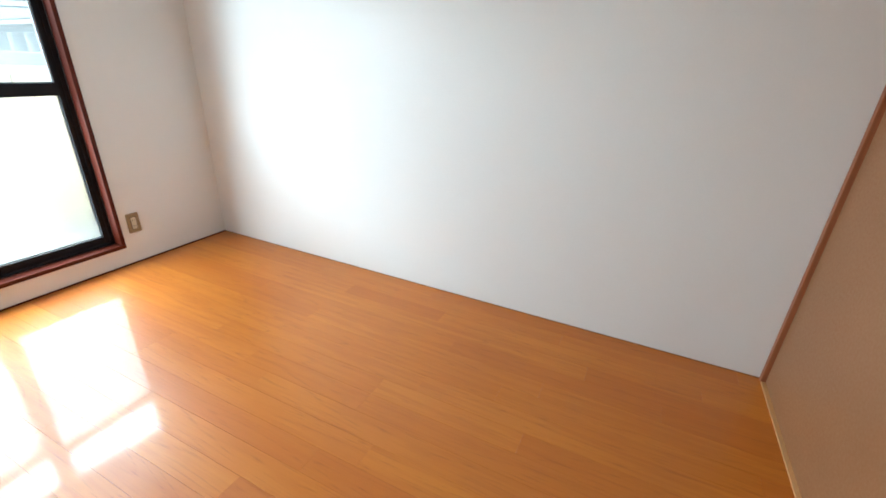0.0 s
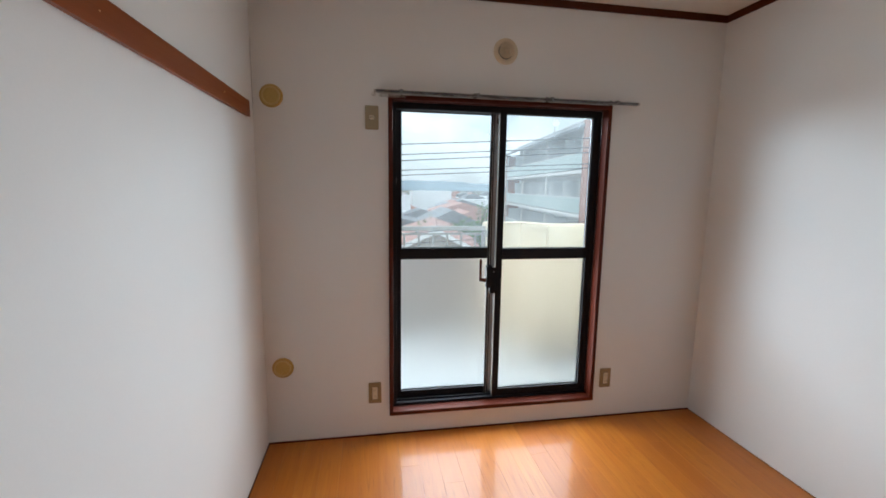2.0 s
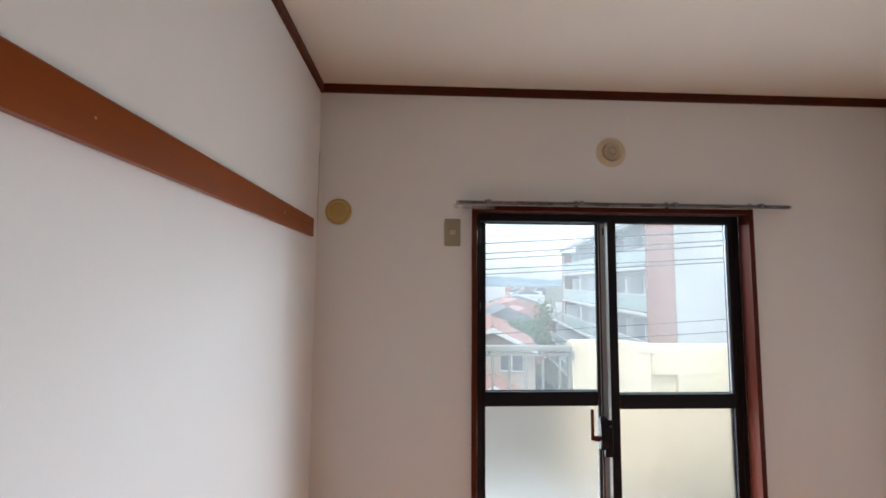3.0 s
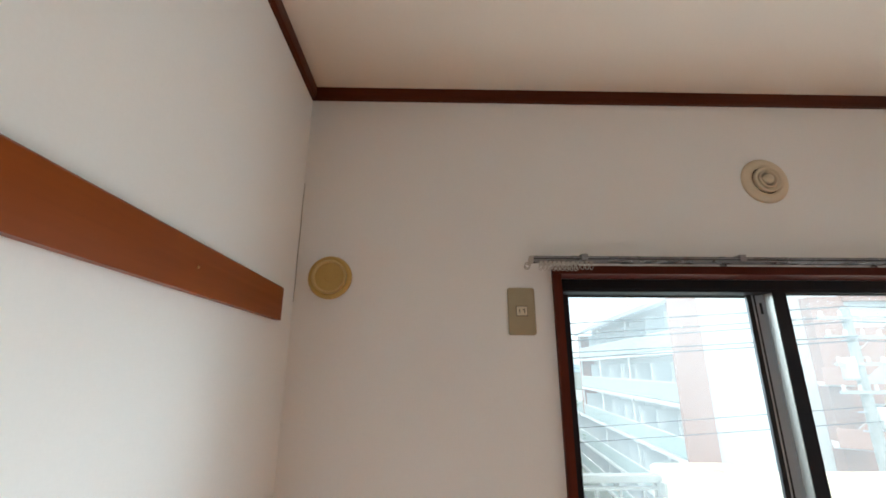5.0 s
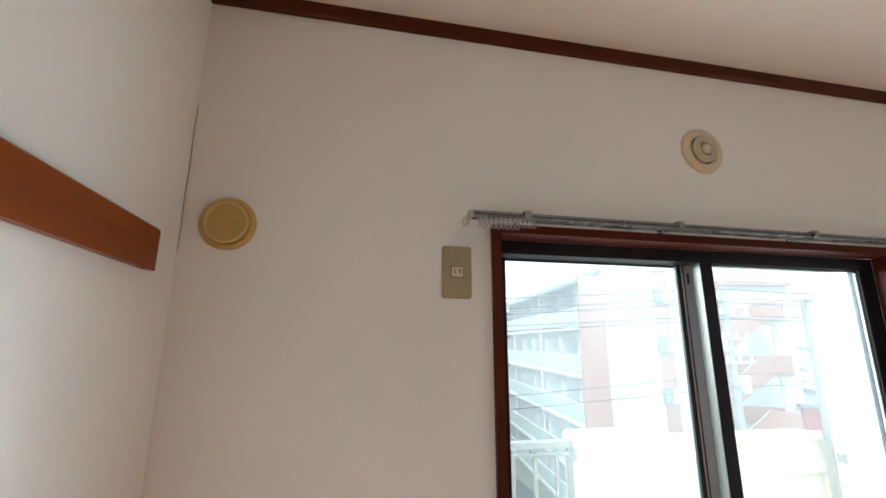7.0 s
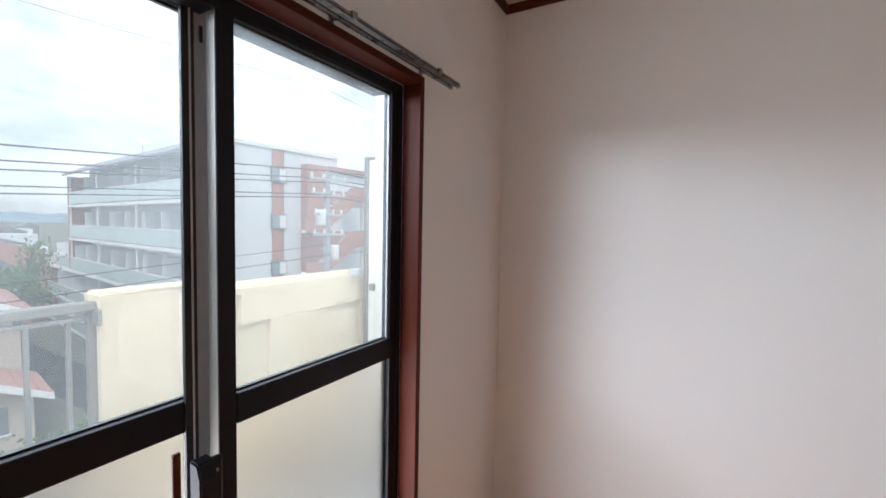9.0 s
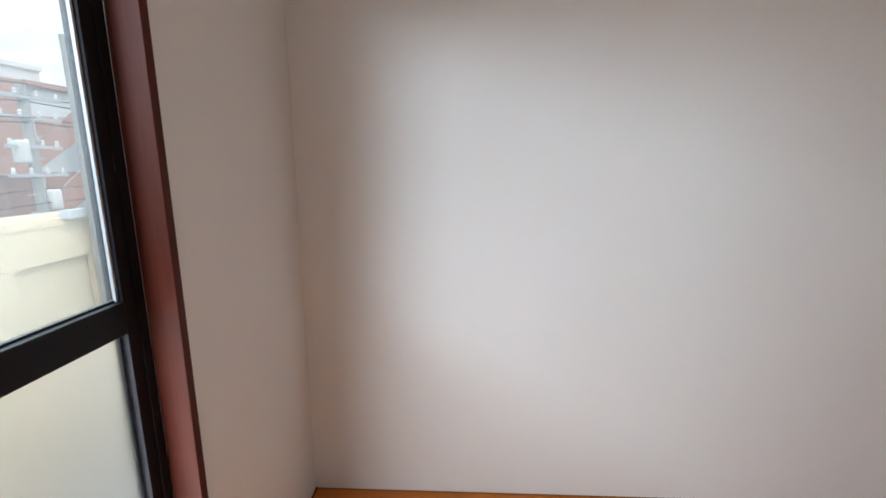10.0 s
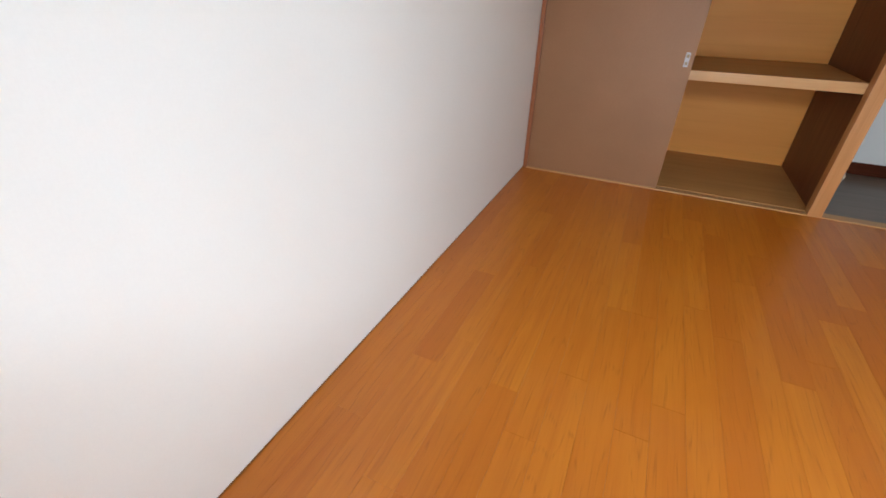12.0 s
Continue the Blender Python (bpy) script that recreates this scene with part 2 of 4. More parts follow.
M = {
    "paper": wallpaper("wallpaper_white", (0.86, 0.86, 0.845), (0.84, 0.835, 0.815)),
    "ceiling": wallpaper("ceiling_paper", (0.83, 0.80, 0.73), (0.80, 0.765, 0.69)),
    "floor": flooring("oak_floor", (0.67, 0.235, 0.022), (0.49, 0.128, 0.010), (0.24, 0.056, 0.006)),
    "under": surf("floor_joint", (0.30, 0.12, 0.02), (0.24, 0.09, 0.015), 0.5),
    "trim": wood("trim_wood", (0.095, 0.020, 0.007), (0.068, 0.014, 0.005), (0.036, 0.008, 0.0035), 0, 0.42, 0.04),
    "trim_y": wood("trim_wood_y", (0.095, 0.020, 0.007), (0.068, 0.014, 0.005), (0.036, 0.008, 0.0035), 1, 0.42, 0.04),
    "rail": wood("rail_wood", (0.265, 0.060, 0.006), (0.175, 0.033, 0.003), (0.10, 0.018, 0.002), 1, 0.38, 0.1, 1.6, bumps=0.02, streak=0.3),
    "case": wood("casing_wood", (0.098, 0.018, 0.008), (0.075, 0.013, 0.006), (0.045, 0.008, 0.004), 2, 0.48, 0.0),
    "case_x": wood("casing_wood_x", (0.098, 0.018, 0.008), (0.075, 0.013, 0.006), (0.045, 0.008, 0.004), 0, 0.48, 0.0),
    "bronze": surf("bronze_aluminium", (0.013, 0.013, 0.017), (0.018, 0.017, 0.021), 0.5, 300, 6, 0.05, 0.0),
    "alu": surf("satin_aluminium", (0.52, 0.53, 0.55), (0.47, 0.48, 0.50), 0.4, 300, 6, 0.0, 0.0),
    "gasket": surf("black_rubber", (0.012, 0.012, 0.013), (0.02, 0.02, 0.02), 0.6),
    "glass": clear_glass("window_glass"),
    "frost": frosted_glass("frosted_glass"),
    "cream": surf("aged_cream_plastic", (0.62, 0.42, 0.13), (0.56, 0.37, 0.105), 0.45, 200, 9, 0.05),
    "ring": surf("yellowed_ring_plastic", (0.70, 0.52, 0.22), (0.65, 0.47, 0.19), 0.45, 200, 9, 0.05),
    "ivory": surf("ivory_plastic", (0.72, 0.61, 0.45), (0.67, 0.56, 0.40), 0.42, 200, 9, 0.05),
    "beige": surf("beige_plate", (0.40, 0.34, 0.22), (0.36, 0.30, 0.19), 0.4, 200, 9, 0.05),
    "plate": surf("brown_plate", (0.33, 0.24, 0.13), (0.28, 0.20, 0.10), 0.4, 200, 9, 0.05),
    "socket": surf("cream_socket", (0.70, 0.63, 0.48), (0.66, 0.58, 0.43), 0.4, 200, 9, 0.03),
    "slot": surf("dark_slot", (0.015, 0.013, 0.012), (0.02, 0.018, 0.016), 0.6),
    "chrome": surf("rail_steel", (0.30, 0.30, 0.31), (0.26, 0.26, 0.27), 0.28, 20, 9, 0.0, 0.85),
    "runner": surf("runner_plastic", (0.50, 0.48, 0.45), (0.44, 0.41, 0.37), 0.4, 200, 9, 0.03),
    "ply": wood("closet_plywood", (0.82, 0.345, 0.07), (0.74, 0.285, 0.055), (0.58, 0.205, 0.036), 0, 0.5, 0.0, 1.2, streak=0.3),
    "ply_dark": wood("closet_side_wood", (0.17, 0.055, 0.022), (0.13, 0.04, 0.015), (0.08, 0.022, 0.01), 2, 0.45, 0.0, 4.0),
    "shelfwood": wood("shelf_top_wood", (0.56, 0.29, 0.10), (0.49, 0.245, 0.08), (0.36, 0.17, 0.055), 0, 0.5, 0.0, 2.0, streak=0.3),
    "edge": wood("edge_wood", (0.66, 0.38, 0.17), (0.58, 0.31, 0.12), (0.46, 0.22, 0.08), 0, 0.42, 0.1, 5.0),
    "post": wood("post_wood", (0.62, 0.30, 0.12), (0.54, 0.24, 0.085), (0.42, 0.17, 0.055), 2, 0.4, 0.15, 5.0),
    "corner": wood("corner_strip_wood", (0.36, 0.125, 0.055), (0.30, 0.10, 0.042), (0.20, 0.065, 0.028), 2, 0.4, 0.1, 5.0),
    "leaf": surf("closet_door_laminate", (0.33, 0.155, 0.068), (0.29, 0.135, 0.058), 0.5, 90, 2.0, 0.03),
    "hall": wood("hall_floor", (0.20, 0.15, 0.115), (0.16, 0.115, 0.085), (0.11, 0.08, 0.06), 0, 0.35, 0.2, 5.0),
    "crack": surf("crack_shadow", (0.14, 0.11, 0.09), (0.20, 0.16, 0.13), 0.8),
    # outside
    "stucco": surf("cream_stucco", (0.70, 0.575, 0.42), (0.66, 0.535, 0.385), 0.85, 90, 2.2, 0.4, 0, 0.004),
    "stucco_white": surf("white_stucco", (0.70, 0.67, 0.60), (0.64, 0.61, 0.54), 0.85, 90, 2.2, 0.4, 0, 0.004),
    "white_paint": surf("white_masonry_paint", (0.86, 0.83, 0.76), (0.82, 0.79, 0.72), 0.8, 90, 2.2, 0.3, 0, 0.003),
    "concrete": surf("balcony_concrete", (0.58, 0.58, 0.56), (0.50, 0.50, 0.48), 0.8, 70, 2.0, 0.3, 0, 0.003),
    "railing": surf("railing_grey", (0.30, 0.28, 0.25), (0.25, 0.23, 0.21), 0.45, 120, 5, 0.05, 0.4),
    "bldg": surf("building_white", (0.70, 0.72, 0.73), (0.66, 0.68, 0.69), 0.8, 8, 0.25, 0.1),
    "slab": surf("slab_white", (0.80, 0.80, 0.78), (0.75, 0.75, 0.73), 0.8, 8, 0.3, 0.1),
    "brown": tiles("brown_tile", (0.46, 0.235, 0.18), (0.42, 0.21, 0.16), (0.40, 0.25, 0.20), 0.3, 0.1),
    "teal": surf("teal_screen", (0.50, 0.62, 0.60), (0.46, 0.58, 0.56), 0.3, 5, 0.5, 0.0),
    "recess": surf("recess_wall", (0.78, 0.77, 0.75), (0.74, 0.73, 0.71), 0.8, 8, 0.3, 0.1),
    "darkwin": surf("dark_window", (0.17, 0.185, 0.20), (0.14, 0.155, 0.165), 0.15, 8, 1, 0.0),
    "paleglass": surf("pale_window", (0.32, 0.36, 0.37), (0.27, 0.31, 0.32), 0.15, 8, 1, 0.0),
    "roofgrey": surf("grey_roof", (0.24, 0.25, 0.26), (0.19, 0.20, 0.21), 0.7, 10, 0.5, 0.2),
    "roofred": surf("red_roof", (0.48, 0.27, 0.225), (0.43, 0.235, 0.19), 0.7, 10, 0.6, 0.2),
    "housewall": surf("house_wall", (0.50, 0.45, 0.38), (0.45, 0.40, 0.33), 0.85, 10, 0.5, 0.1),
    "gate": surf("red_paint", (0.45, 0.06, 0.05), (0.38, 0.05, 0.04), 0.5, 10, 0.5, 0.0),
    "blue": surf("blue_sheet", (0.14, 0.26, 0.50), (0.11, 0.22, 0.44), 0.6, 10, 0.5, 0.0),
    "asphalt": surf("asphalt", (0.06, 0.06, 0.062), (0.045, 0.045, 0.047), 0.9, 30, 0.4, 0.2),
    "earth": surf("town_ground", (0.15, 0.15, 0.12), (0.11, 0.125, 0.085), 0.95, 4, 0.05, 0.0),
    "pole": surf("concrete_pole", (0.40, 0.39, 0.37), (0.34, 0.33, 0.31), 0.8, 40, 3, 0.1),
    "wire": surf("black_cable", (0.03, 0.03, 0.03), (0.04, 0.04, 0.04), 0.6),
    "bark": surf("bark", (0.10, 0.075, 0.05), (0.07, 0.05, 0.035), 0.9, 30, 4, 0.5),
    "leaves": surf("foliage", (0.11, 0.20, 0.05), (0.08, 0.16, 0.04), 0.7, 12, 0.8, 0.0),
    # the blue of distance haze is mixed into the hills' base colour
    "hill": surf("hazed_hill", (0.20, 0.27, 0.31), (0.17, 0.235, 0.28), 0.95, 0.02, 0.002, 0.0),
}
for key in ("bronze", "case", "case_x", "rail", "trim", "trim_y"):
    M[key].node_tree.nodes["Principled BSDF"].inputs["Specular IOR Level"].default_value = 0.15

# ---- building tools ----
PLACE = {}


def thing(name, at=(0, 0, 0), turn=0.0):
    """An Empty at the base of a thing."""
    ob = new(name)
    ob.empty_display_size = 0.1
    PLACE[ob] = pose(*at, 0, 0, turn)
    ob.matrix_basis = PLACE[ob]
    return ob


def part(name, bm, material, parent=None, label="", local=False, smooth=False):
    """Links a bmesh as one mesh object. Under a parent its points are in the world, or, if local, in the parent's own frame."""
    me = bpy.data.meshes.new(name)
    bmesh.ops.recalc_face_normals(bm, faces=bm.faces)
    if smooth:
        for f in bm.faces:
            f.smooth = len(f.verts) == 4
    bm.to_mesh(me)
    bm.free()
    me.materials.append(material)
    ob = new(name, me)
    PLACE[ob] = Matrix.Identity(4)
    if parent is not None:
        ob.parent = parent
        if local:
            PLACE[ob] = PLACE[parent]
        else:
            ob.matrix_parent_inverse = PLACE[parent].inverted()
    if label:
        ob["label"] = label
    return ob


def box(bm, x0, x1, y0, y1, z0, z1, bevel=0.0):
    """An upright box, its edges rounded off by bevel."""
    r = bmesh.ops.create_cube(bm, size=1.0)
    vs = r["verts"]
    for v in vs:
        v.co = Vector(((x0 + x1) / 2 + v.co.x * (x1 - x0), (y0 + y1) / 2 + v.co.y * (y1 - y0), (z0 + z1) / 2 + v.co.z * (z1 - z0)))
    if bevel:
        es = {e for v in vs for e in v.link_edges}
        bmesh.ops.bevel(bm, geom=list(es), offset=bevel, segments=2, affect="EDGES", profile=0.6)
    return bm


def boxes(*specs, bevel=0.0):
    bm = bmesh.new()
    for s in specs:
        box(bm, *s, bevel=bevel)
    return bm


def lathe(bm, profile, centre, axis="y", steps=40):
    """Turns a profile of (radius, height) round an axis through centre; for y, height points to -y, into the room."""
    c, rings = Vector(centre), []
    for r, h in profile:
        ring = []
        for k in range(steps):
            a = 2 * math.pi * k / steps
            if axis == "y":
                p = Vector((r * math.cos(a), -h, r * math.sin(a)))
            elif axis == "x":
                p = Vector((h, r * math.cos(a), r * math.sin(a)))
            else:
                p = Vector((r * math.cos(a), r * math.sin(a), h))
            ring.append(bm.verts.new(c + p))
        rings.append(ring)
    for a, b in zip(rings, rings[1:]):
        for k in range(steps):
            bm.faces.new((a[k], a[(k + 1) % steps], b[(k + 1) % steps], b[k]))
    bm.faces.new(rings[-1])
    bm.faces.new(list(reversed(rings[0])))
    return bm


def tube(bm, points, radius, steps=8):
    """A round bar along points."""
    pts = [Vector(p) for p in points]
    rings = []
    for i, p in enumerate(pts):
        d = (pts[min(i + 1, len(pts) - 1)] - pts[max(i - 1, 0)]).normalized()
        u = d.cross(Vector((0, 0, 1)) if abs(d.z) < 0.9 else Vector((1, 0, 0))).normalized()
        w = d.cross(u)
        rings.append([bm.verts.new(p + radius * (math.cos(2 * math.pi * k / steps) * u + math.sin(2 * math.pi * k / steps) * w)) for k in range(steps)])
    for a, b in zip(rings, rings[1:]):
        for k in range(steps):
            bm.faces.new((a[k], a[(k + 1) % steps], b[(k + 1) % steps], b[k]))
    bm.faces.new(rings[0])
    bm.faces.new(list(reversed(rings[-1])))
    return bm


def prism(bm, outline, lift):
    """A solid from a flat outline of points, pushed along the vector lift."""
    lo = [bm.verts.new(Vector(p)) for p in outline]
    hi = [bm.verts.new(Vector(p) + Vector(lift)) for p in outline]
    n = len(lo)
    bm.faces.new(lo)
    bm.faces.new(list(reversed(hi)))
    for k in range(n):
        bm.faces.new((lo[k], hi[k], hi[(k + 1) % n], lo[(k + 1) % n]))
    return bm


def setting(ob, label, category):
    return tagged(ob, label, category, kind="structure")


# ---- the room: 2.59 m wide, 3.42 m deep ----
W, L, H = 2.592, 3.422, 2.400          # width, depth to the closet front, ceiling
BACK = -4.36                            # back of the closet
HALL = -4.47                            # far wall of the hall beyond the doorway
WX0, WX1, WZ0, WZ1 = 0.672, 1.892, 0.138, 1.860   # opening in the window wall
T = 0.16                                # wall thickness

setting(part("wall_west", boxes((-T, 0, HALL - T, T, -0.05, H + 0.1)), M["paper"]), "white textured vinyl wallpaper on the long wall", "wall")
setting(part("wall_east", boxes((W, W + T, BACK - T, T, -0.05, H + 0.1)), M["paper"]), "white textured vinyl wallpaper beside the window", "wall")
setting(part("wall_north", boxes((0, WX0, 0, T, -0.05, H + 0.1), (WX1, W, 0, 0.098, -0.05, H + 0.1), (WX0, WX1, 0, T, -0.05, WZ0), (WX0, WX1, 0, T, WZ1, H + 0.1)),
             M["paper"]), "white papered wall round the balcony window", "wall")
setting(part("wall_south", boxes((0, W, -L - 0.09, -L, 2.06, H + 0.1)), M["paper"]), "white papered strip of wall above closet and doorway", "wall")
setting(part("wall_south_closet", boxes((0.765, W, BACK - 0.05, BACK, -0.05, 2.36)), M["ply"]), "pale plywood back panel of the closet", "closet wall")
# both side panels are much darker than the plywood back
setting(part("wall_south_side", boxes((0.765, 0.80, BACK, -L - 0.07, 0.0, 2.3)), M["ply_dark"]), "dark red-brown side panel inside the closet", "closet wall")
setting(part("wall_south_side_right", boxes((W - 0.02, W - 0.002, BACK, -L - 0.1, 0.0, 2.3)), M["ply_dark"]), "dark red-brown side panel at the closet's end", "closet wall")
setting(part("wall_hall", boxes((0, 0.765, HALL - T, HALL, -0.05, H + 0.1), (0.765, 0.79, HALL - T, BACK, -0.05, H)), M["paper"]), "white papered wall of the hall", "wall")
setting(part("ceiling", boxes((-T, W + T, HALL - T, T, H, H + 0.12)), M["ceiling"]), "cream papered ceiling", "ceiling")
setting(part("closet_ceiling", boxes((0.80, W, BACK, -L - 0.09, 2.30, 2.34)), M["ply"]), "plywood closet ceiling", "ceiling")

# floor: a sub-floor and boards laid towards the window
floor = setting(part("floor", boxes((-0.02, W + 0.02, -L - 0.05, 0.02, -0.06, -0.004)), M["under"]), "glossy orange oak strip flooring running to the window", "floor")
setting(part("floor_hall", boxes((-0.02, 0.765, HALL, -L - 0.05, -0.06, -0.004)), M["hall"]), "grey-brown wooden hall floor", "floor")
setting(part("floor_closet", boxes((0.80, W, BACK, -L - 0.05, -0.05, 0.012)), M["shelfwood"]), "brown plywood closet floor", "floor")

# ceiling trim, skirting strip
def strip_profile(bm, pts, along, length, at):
    """Extrudes a small section; along x: section in (y, z), along y: section in (x, z)."""
    if along == "x":
        return prism(bm, [(at[0], at[1] + a, at[2] + b) for a, b in pts], (length, 0, 0))
    return prism(bm, [(at[0] + a, at[1], at[2] + b) for a, b in pts], (0, length, 0))


SEC = [(0, 0), (0, -0.036), (-0.010, -0.036), (-0.013, -0.032), (-0.014, -0.024), (-0.014, 0)]
bm = strip_profile(bmesh.new(), SEC, "x", W, (0, 0, H))
setting(part("trim", bm, M["trim"]), "dark red-brown wooden ceiling trim above the window", "ceiling trim")
bm = strip_profile(bmesh.new(), [(-a, b) for a, b in SEC], "y", L, (0, -L, H))
setting(part("trim_west", bm, M["trim_y"]), "dark red-brown wooden ceiling trim", "ceiling trim")
bm = strip_profile(bmesh.new(), SEC, "y", L, (W, -L, H))
setting(part("trim_east", bm, M["trim_y"]), "dark red-brown wooden ceiling trim", "ceiling trim")
bm = strip_profile(bmesh.new(), [(-a, b) for a, b in SEC], "x", W, (0, -L, H))
setting(part("trim_south", bm, M["trim"]), "dark red-brown wooden ceiling trim above the closet", "ceiling trim")
for nm, bm, mt in (("baseboard", boxes((0, W, -0.006, 0, 0, 0.009), bevel=0.002), "case_x"),
                   ("baseboard_west", boxes((0, 0.005, -L, -0.008, 0, 0.007), bevel=0.002), "trim_y"),
                   ("baseboard_east", boxes((W - 0.003, W, -L, -0.008, 0, 0.005), bevel=0.001), "under"),
                   ("baseboard_hall", boxes((0, 0.765, HALL, HALL + 0.012, -0.004, 0.085), bevel=0.002), "trim")):
    setting(part(nm, bm, M[mt]), "thin dark wooden skirting strip at the floor", "baseboard")
# shrunken paper joint in the corner over the rail
bm = bmesh.new()
for k in range(9):
    z = 1.78 + 0.036 * k
    x = 0.0012 + 0.0006 * math.sin(k * 1.7)
    box(bm, x, x + 0.0010 - 0.00008 * abs(k - 5), -0.0014, -0.0002, z, z + 0.0365)
setting(part("wall_joint", bm, M["crack"]), "dark shrinkage crack in the wallpaper corner", "crack")

# ---- the balcony window ----
win = setting(thing("window_1", ((WX0 + WX1) / 2, 0.03, WZ0)), "sliding balcony window with dark bronze sashes and red-brown casing", "window")


def casing(parent):
    o0, o1, p0, p1 = 0.658, 1.906, 0.120, 1.876
    face, lip, deep = 0.022, -0.014, 0.052
    part("casing_side", boxes((o0, o0 + face, lip, deep, p0 + face, p1 - face), bevel=0.002), M["case"], parent, "red-brown lacquered jamb")
    part("casing_side", boxes((o1 - face, o1, lip, deep, p0 + face, p1 - face), bevel=0.002), M["case"], parent, "red-brown lacquered jamb")
    part("casing_head", boxes((o0, o1, lip, deep, p1 - face, p1), bevel=0.002), M["case_x"], parent, "red-brown lacquered head")
    part("window_sill", boxes((o0, o1, lip - 0.003, deep, p0, p0 + face), bevel=0.002), M["case_x"], parent, "red-brown lacquered sill")


def track_frame(parent):
    a0, a1, b0, b1 = 0.680, 1.884, 0.142, 1.854
    y0, y1 = 0.052, 0.150
    part("outer_frame", boxes((a0, a0 + 0.022, y0, y1, b0, b1), (a1 - 0.022, a1, y0, 0.094, b0, b1), (a0 + 0.022, a1 - 0.022, y0, y1, b1 - 0.026, b1),
                              (a0 + 0.022, a1 - 0.022, y0, y1, b0, b0 + 0.016), bevel=0.001), M["bronze"], parent, "dark bronze aluminium frame with tracks")
    for yy in (0.076, 0.118):
        part("track", boxes((a0 + 0.022, a1 - 0.022, yy, yy + 0.006, b0 + 0.016, b0 + 0.026)), M["bronze"], parent)


def sash(parent, x0, x1, y, stile_l, stile_r, mats):
    """A sliding sash: frosted pane below the middle rail, clear pane above."""
    z0, z1, za, zb, zc, zd = 0.160, 1.838, 0.203, 1.000, 1.064, 1.820
    d = 0.032
    part("stile", boxes((x0, x0 + stile_l, y, y + d, z0, z1), bevel=0.0015), mats[0], parent)
    part("stile", boxes((x1 - stile_r, x1, y, y + d, z0, z1), bevel=0.0015), mats[1], parent)
    part("bottom_rail", boxes((x0 + stile_l, x1 - stile_r, y, y + d, z0, za), bevel=0.0015), M["bronze"], parent)
    part("middle_rail", boxes((x0 + stile_l, x1 - stile_r, y - 0.003, y + d, zb, zc), bevel=0.0025), M["bronze"], parent)
    part("top_rail", boxes((x0 + stile_l, x1 - stile_r, y, y + d, zd, z1), bevel=0.0015), M["bronze"], parent)
    g0, g1, gy = x0 + stile_l, x1 - stile_r, y + d * 0.55
    low = part("frosted_pane", boxes((g0, g1, gy, gy + 0.004, za, zb)), M["frost"], parent, "frosted glass")
    top = part("clear_pane", boxes((g0, g1, gy, gy + 0.004, zc, zd)), M["glass"], parent, "clear glass with a milky veil standing in for haze")
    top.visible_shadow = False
    # glazing beads round the panes
    bead = boxes((g0, g0 + 0.004, gy - 0.006, gy, zc, zd), (g1 - 0.004, g1, gy - 0.006, gy, zc, zd), (g0, g1, gy - 0.006, gy, zc, zc + 0.004), (g0, g1, gy - 0.006, gy, zd - 0.004, zd))
    part("glazing_bead", bead, M["gasket"], parent)


casing(win)
track_frame(win)
part("head_cover", boxes((0.702, 1.862, 0.0535, 0.0555, 1.822, 1.8285), (0.702, 1.277, 0.0555, 0.1065, 1.8205, 1.8285), bevel=0.0008), M["bronze"], win, "dark frame lip")
left = part("outer_sash", boxes((0.684, 0.690, 0.108, 0.138, 0.16, 1.838)), M["bronze"], win, "dark sash in the outer track")
sash(left, 0.690, 1.318, 0.108, 0.042, 0.057, (M["bronze"], M["alu"]))
part("edge_strip", boxes((1.237, 1.262, 0.100, 0.110, 0.16, 1.838), bevel=0.002), M["gasket"], left, "black sash edge")
part("edge_strip", boxes((1.2505, 1.2535, 0.0975, 0.1005, 0.16, 1.838)), M["alu"], left, "thin bright metal line")
part("pull_slot", boxes((1.276, 1.283, 0.1065, 0.109, 1.768, 1.800), bevel=0.001), M["slot"], left, "slot in the stile")
part("stile_groove", boxes((1.296, 1.298, 0.1068, 0.1088, 0.16, 1.838)), M["slot"], left)
right = part("inner_sash", boxes((1.872, 1.878, 0.056, 0.086, 0.16, 1.838)), M["bronze"], win, "dark sash in the inner track")
sash(right, 1.278, 1.872, 0.056, 0.037, 0.038, (M["bronze"], M["bronze"]))
part("edge_strip", boxes((1.2762, 1.2778, 0.058, 0.087, 0.16, 1.838)), M["railing"], right, "pale grey metal edge of the stile")
part("edge_strip", boxes((1.828, 1.8335, 0.064, 0.070, 1.064, 1.812)), M["alu"], right, "thin bright metal line")
part("keeper", boxes((0.7018, 0.7045, 0.062, 0.098, 1.428, 1.460), bevel=0.001), M["chrome"], win, "small bright metal keeper")
part("keeper", boxes((1.8595, 1.8622, 0.055, 0.098, 1.310, 1.340), bevel=0.001), M["chrome"], win, "small metal keeper")
# crescent lock on the inner sash's meeting stile
lock = part("crescent_lock", boxes((1.242, 1.279, 0.046, 0.060, 0.800, 0.955), bevel=0.005), M["bronze"], win, "dark crescent lock")
bm = bmesh.new()
prism(bm, [(1.212, 0.046, 0.842), (1.212, 0.020, 0.842), (1.212, 0.010, 0.880), (1.212, 0.010, 0.940), (1.212, 0.020, 0.970), (1.212, 0.046, 0.974)], (0.034, 0, 0))
bmesh.ops.bevel(bm, geom=list(bm.edges), offset=0.0035, segments=2, affect="EDGES")
part("lock_handle", bm, M["bronze"], lock, "rounded black lock handle")
part("lever", boxes((1.172, 1.1865, 0.024, 0.031, 0.880, 1.008), (1.1865, 1.216, 0.024, 0.034, 0.876, 0.898), bevel=0.0025), M["trim"], lock, "dark red-brown lever")
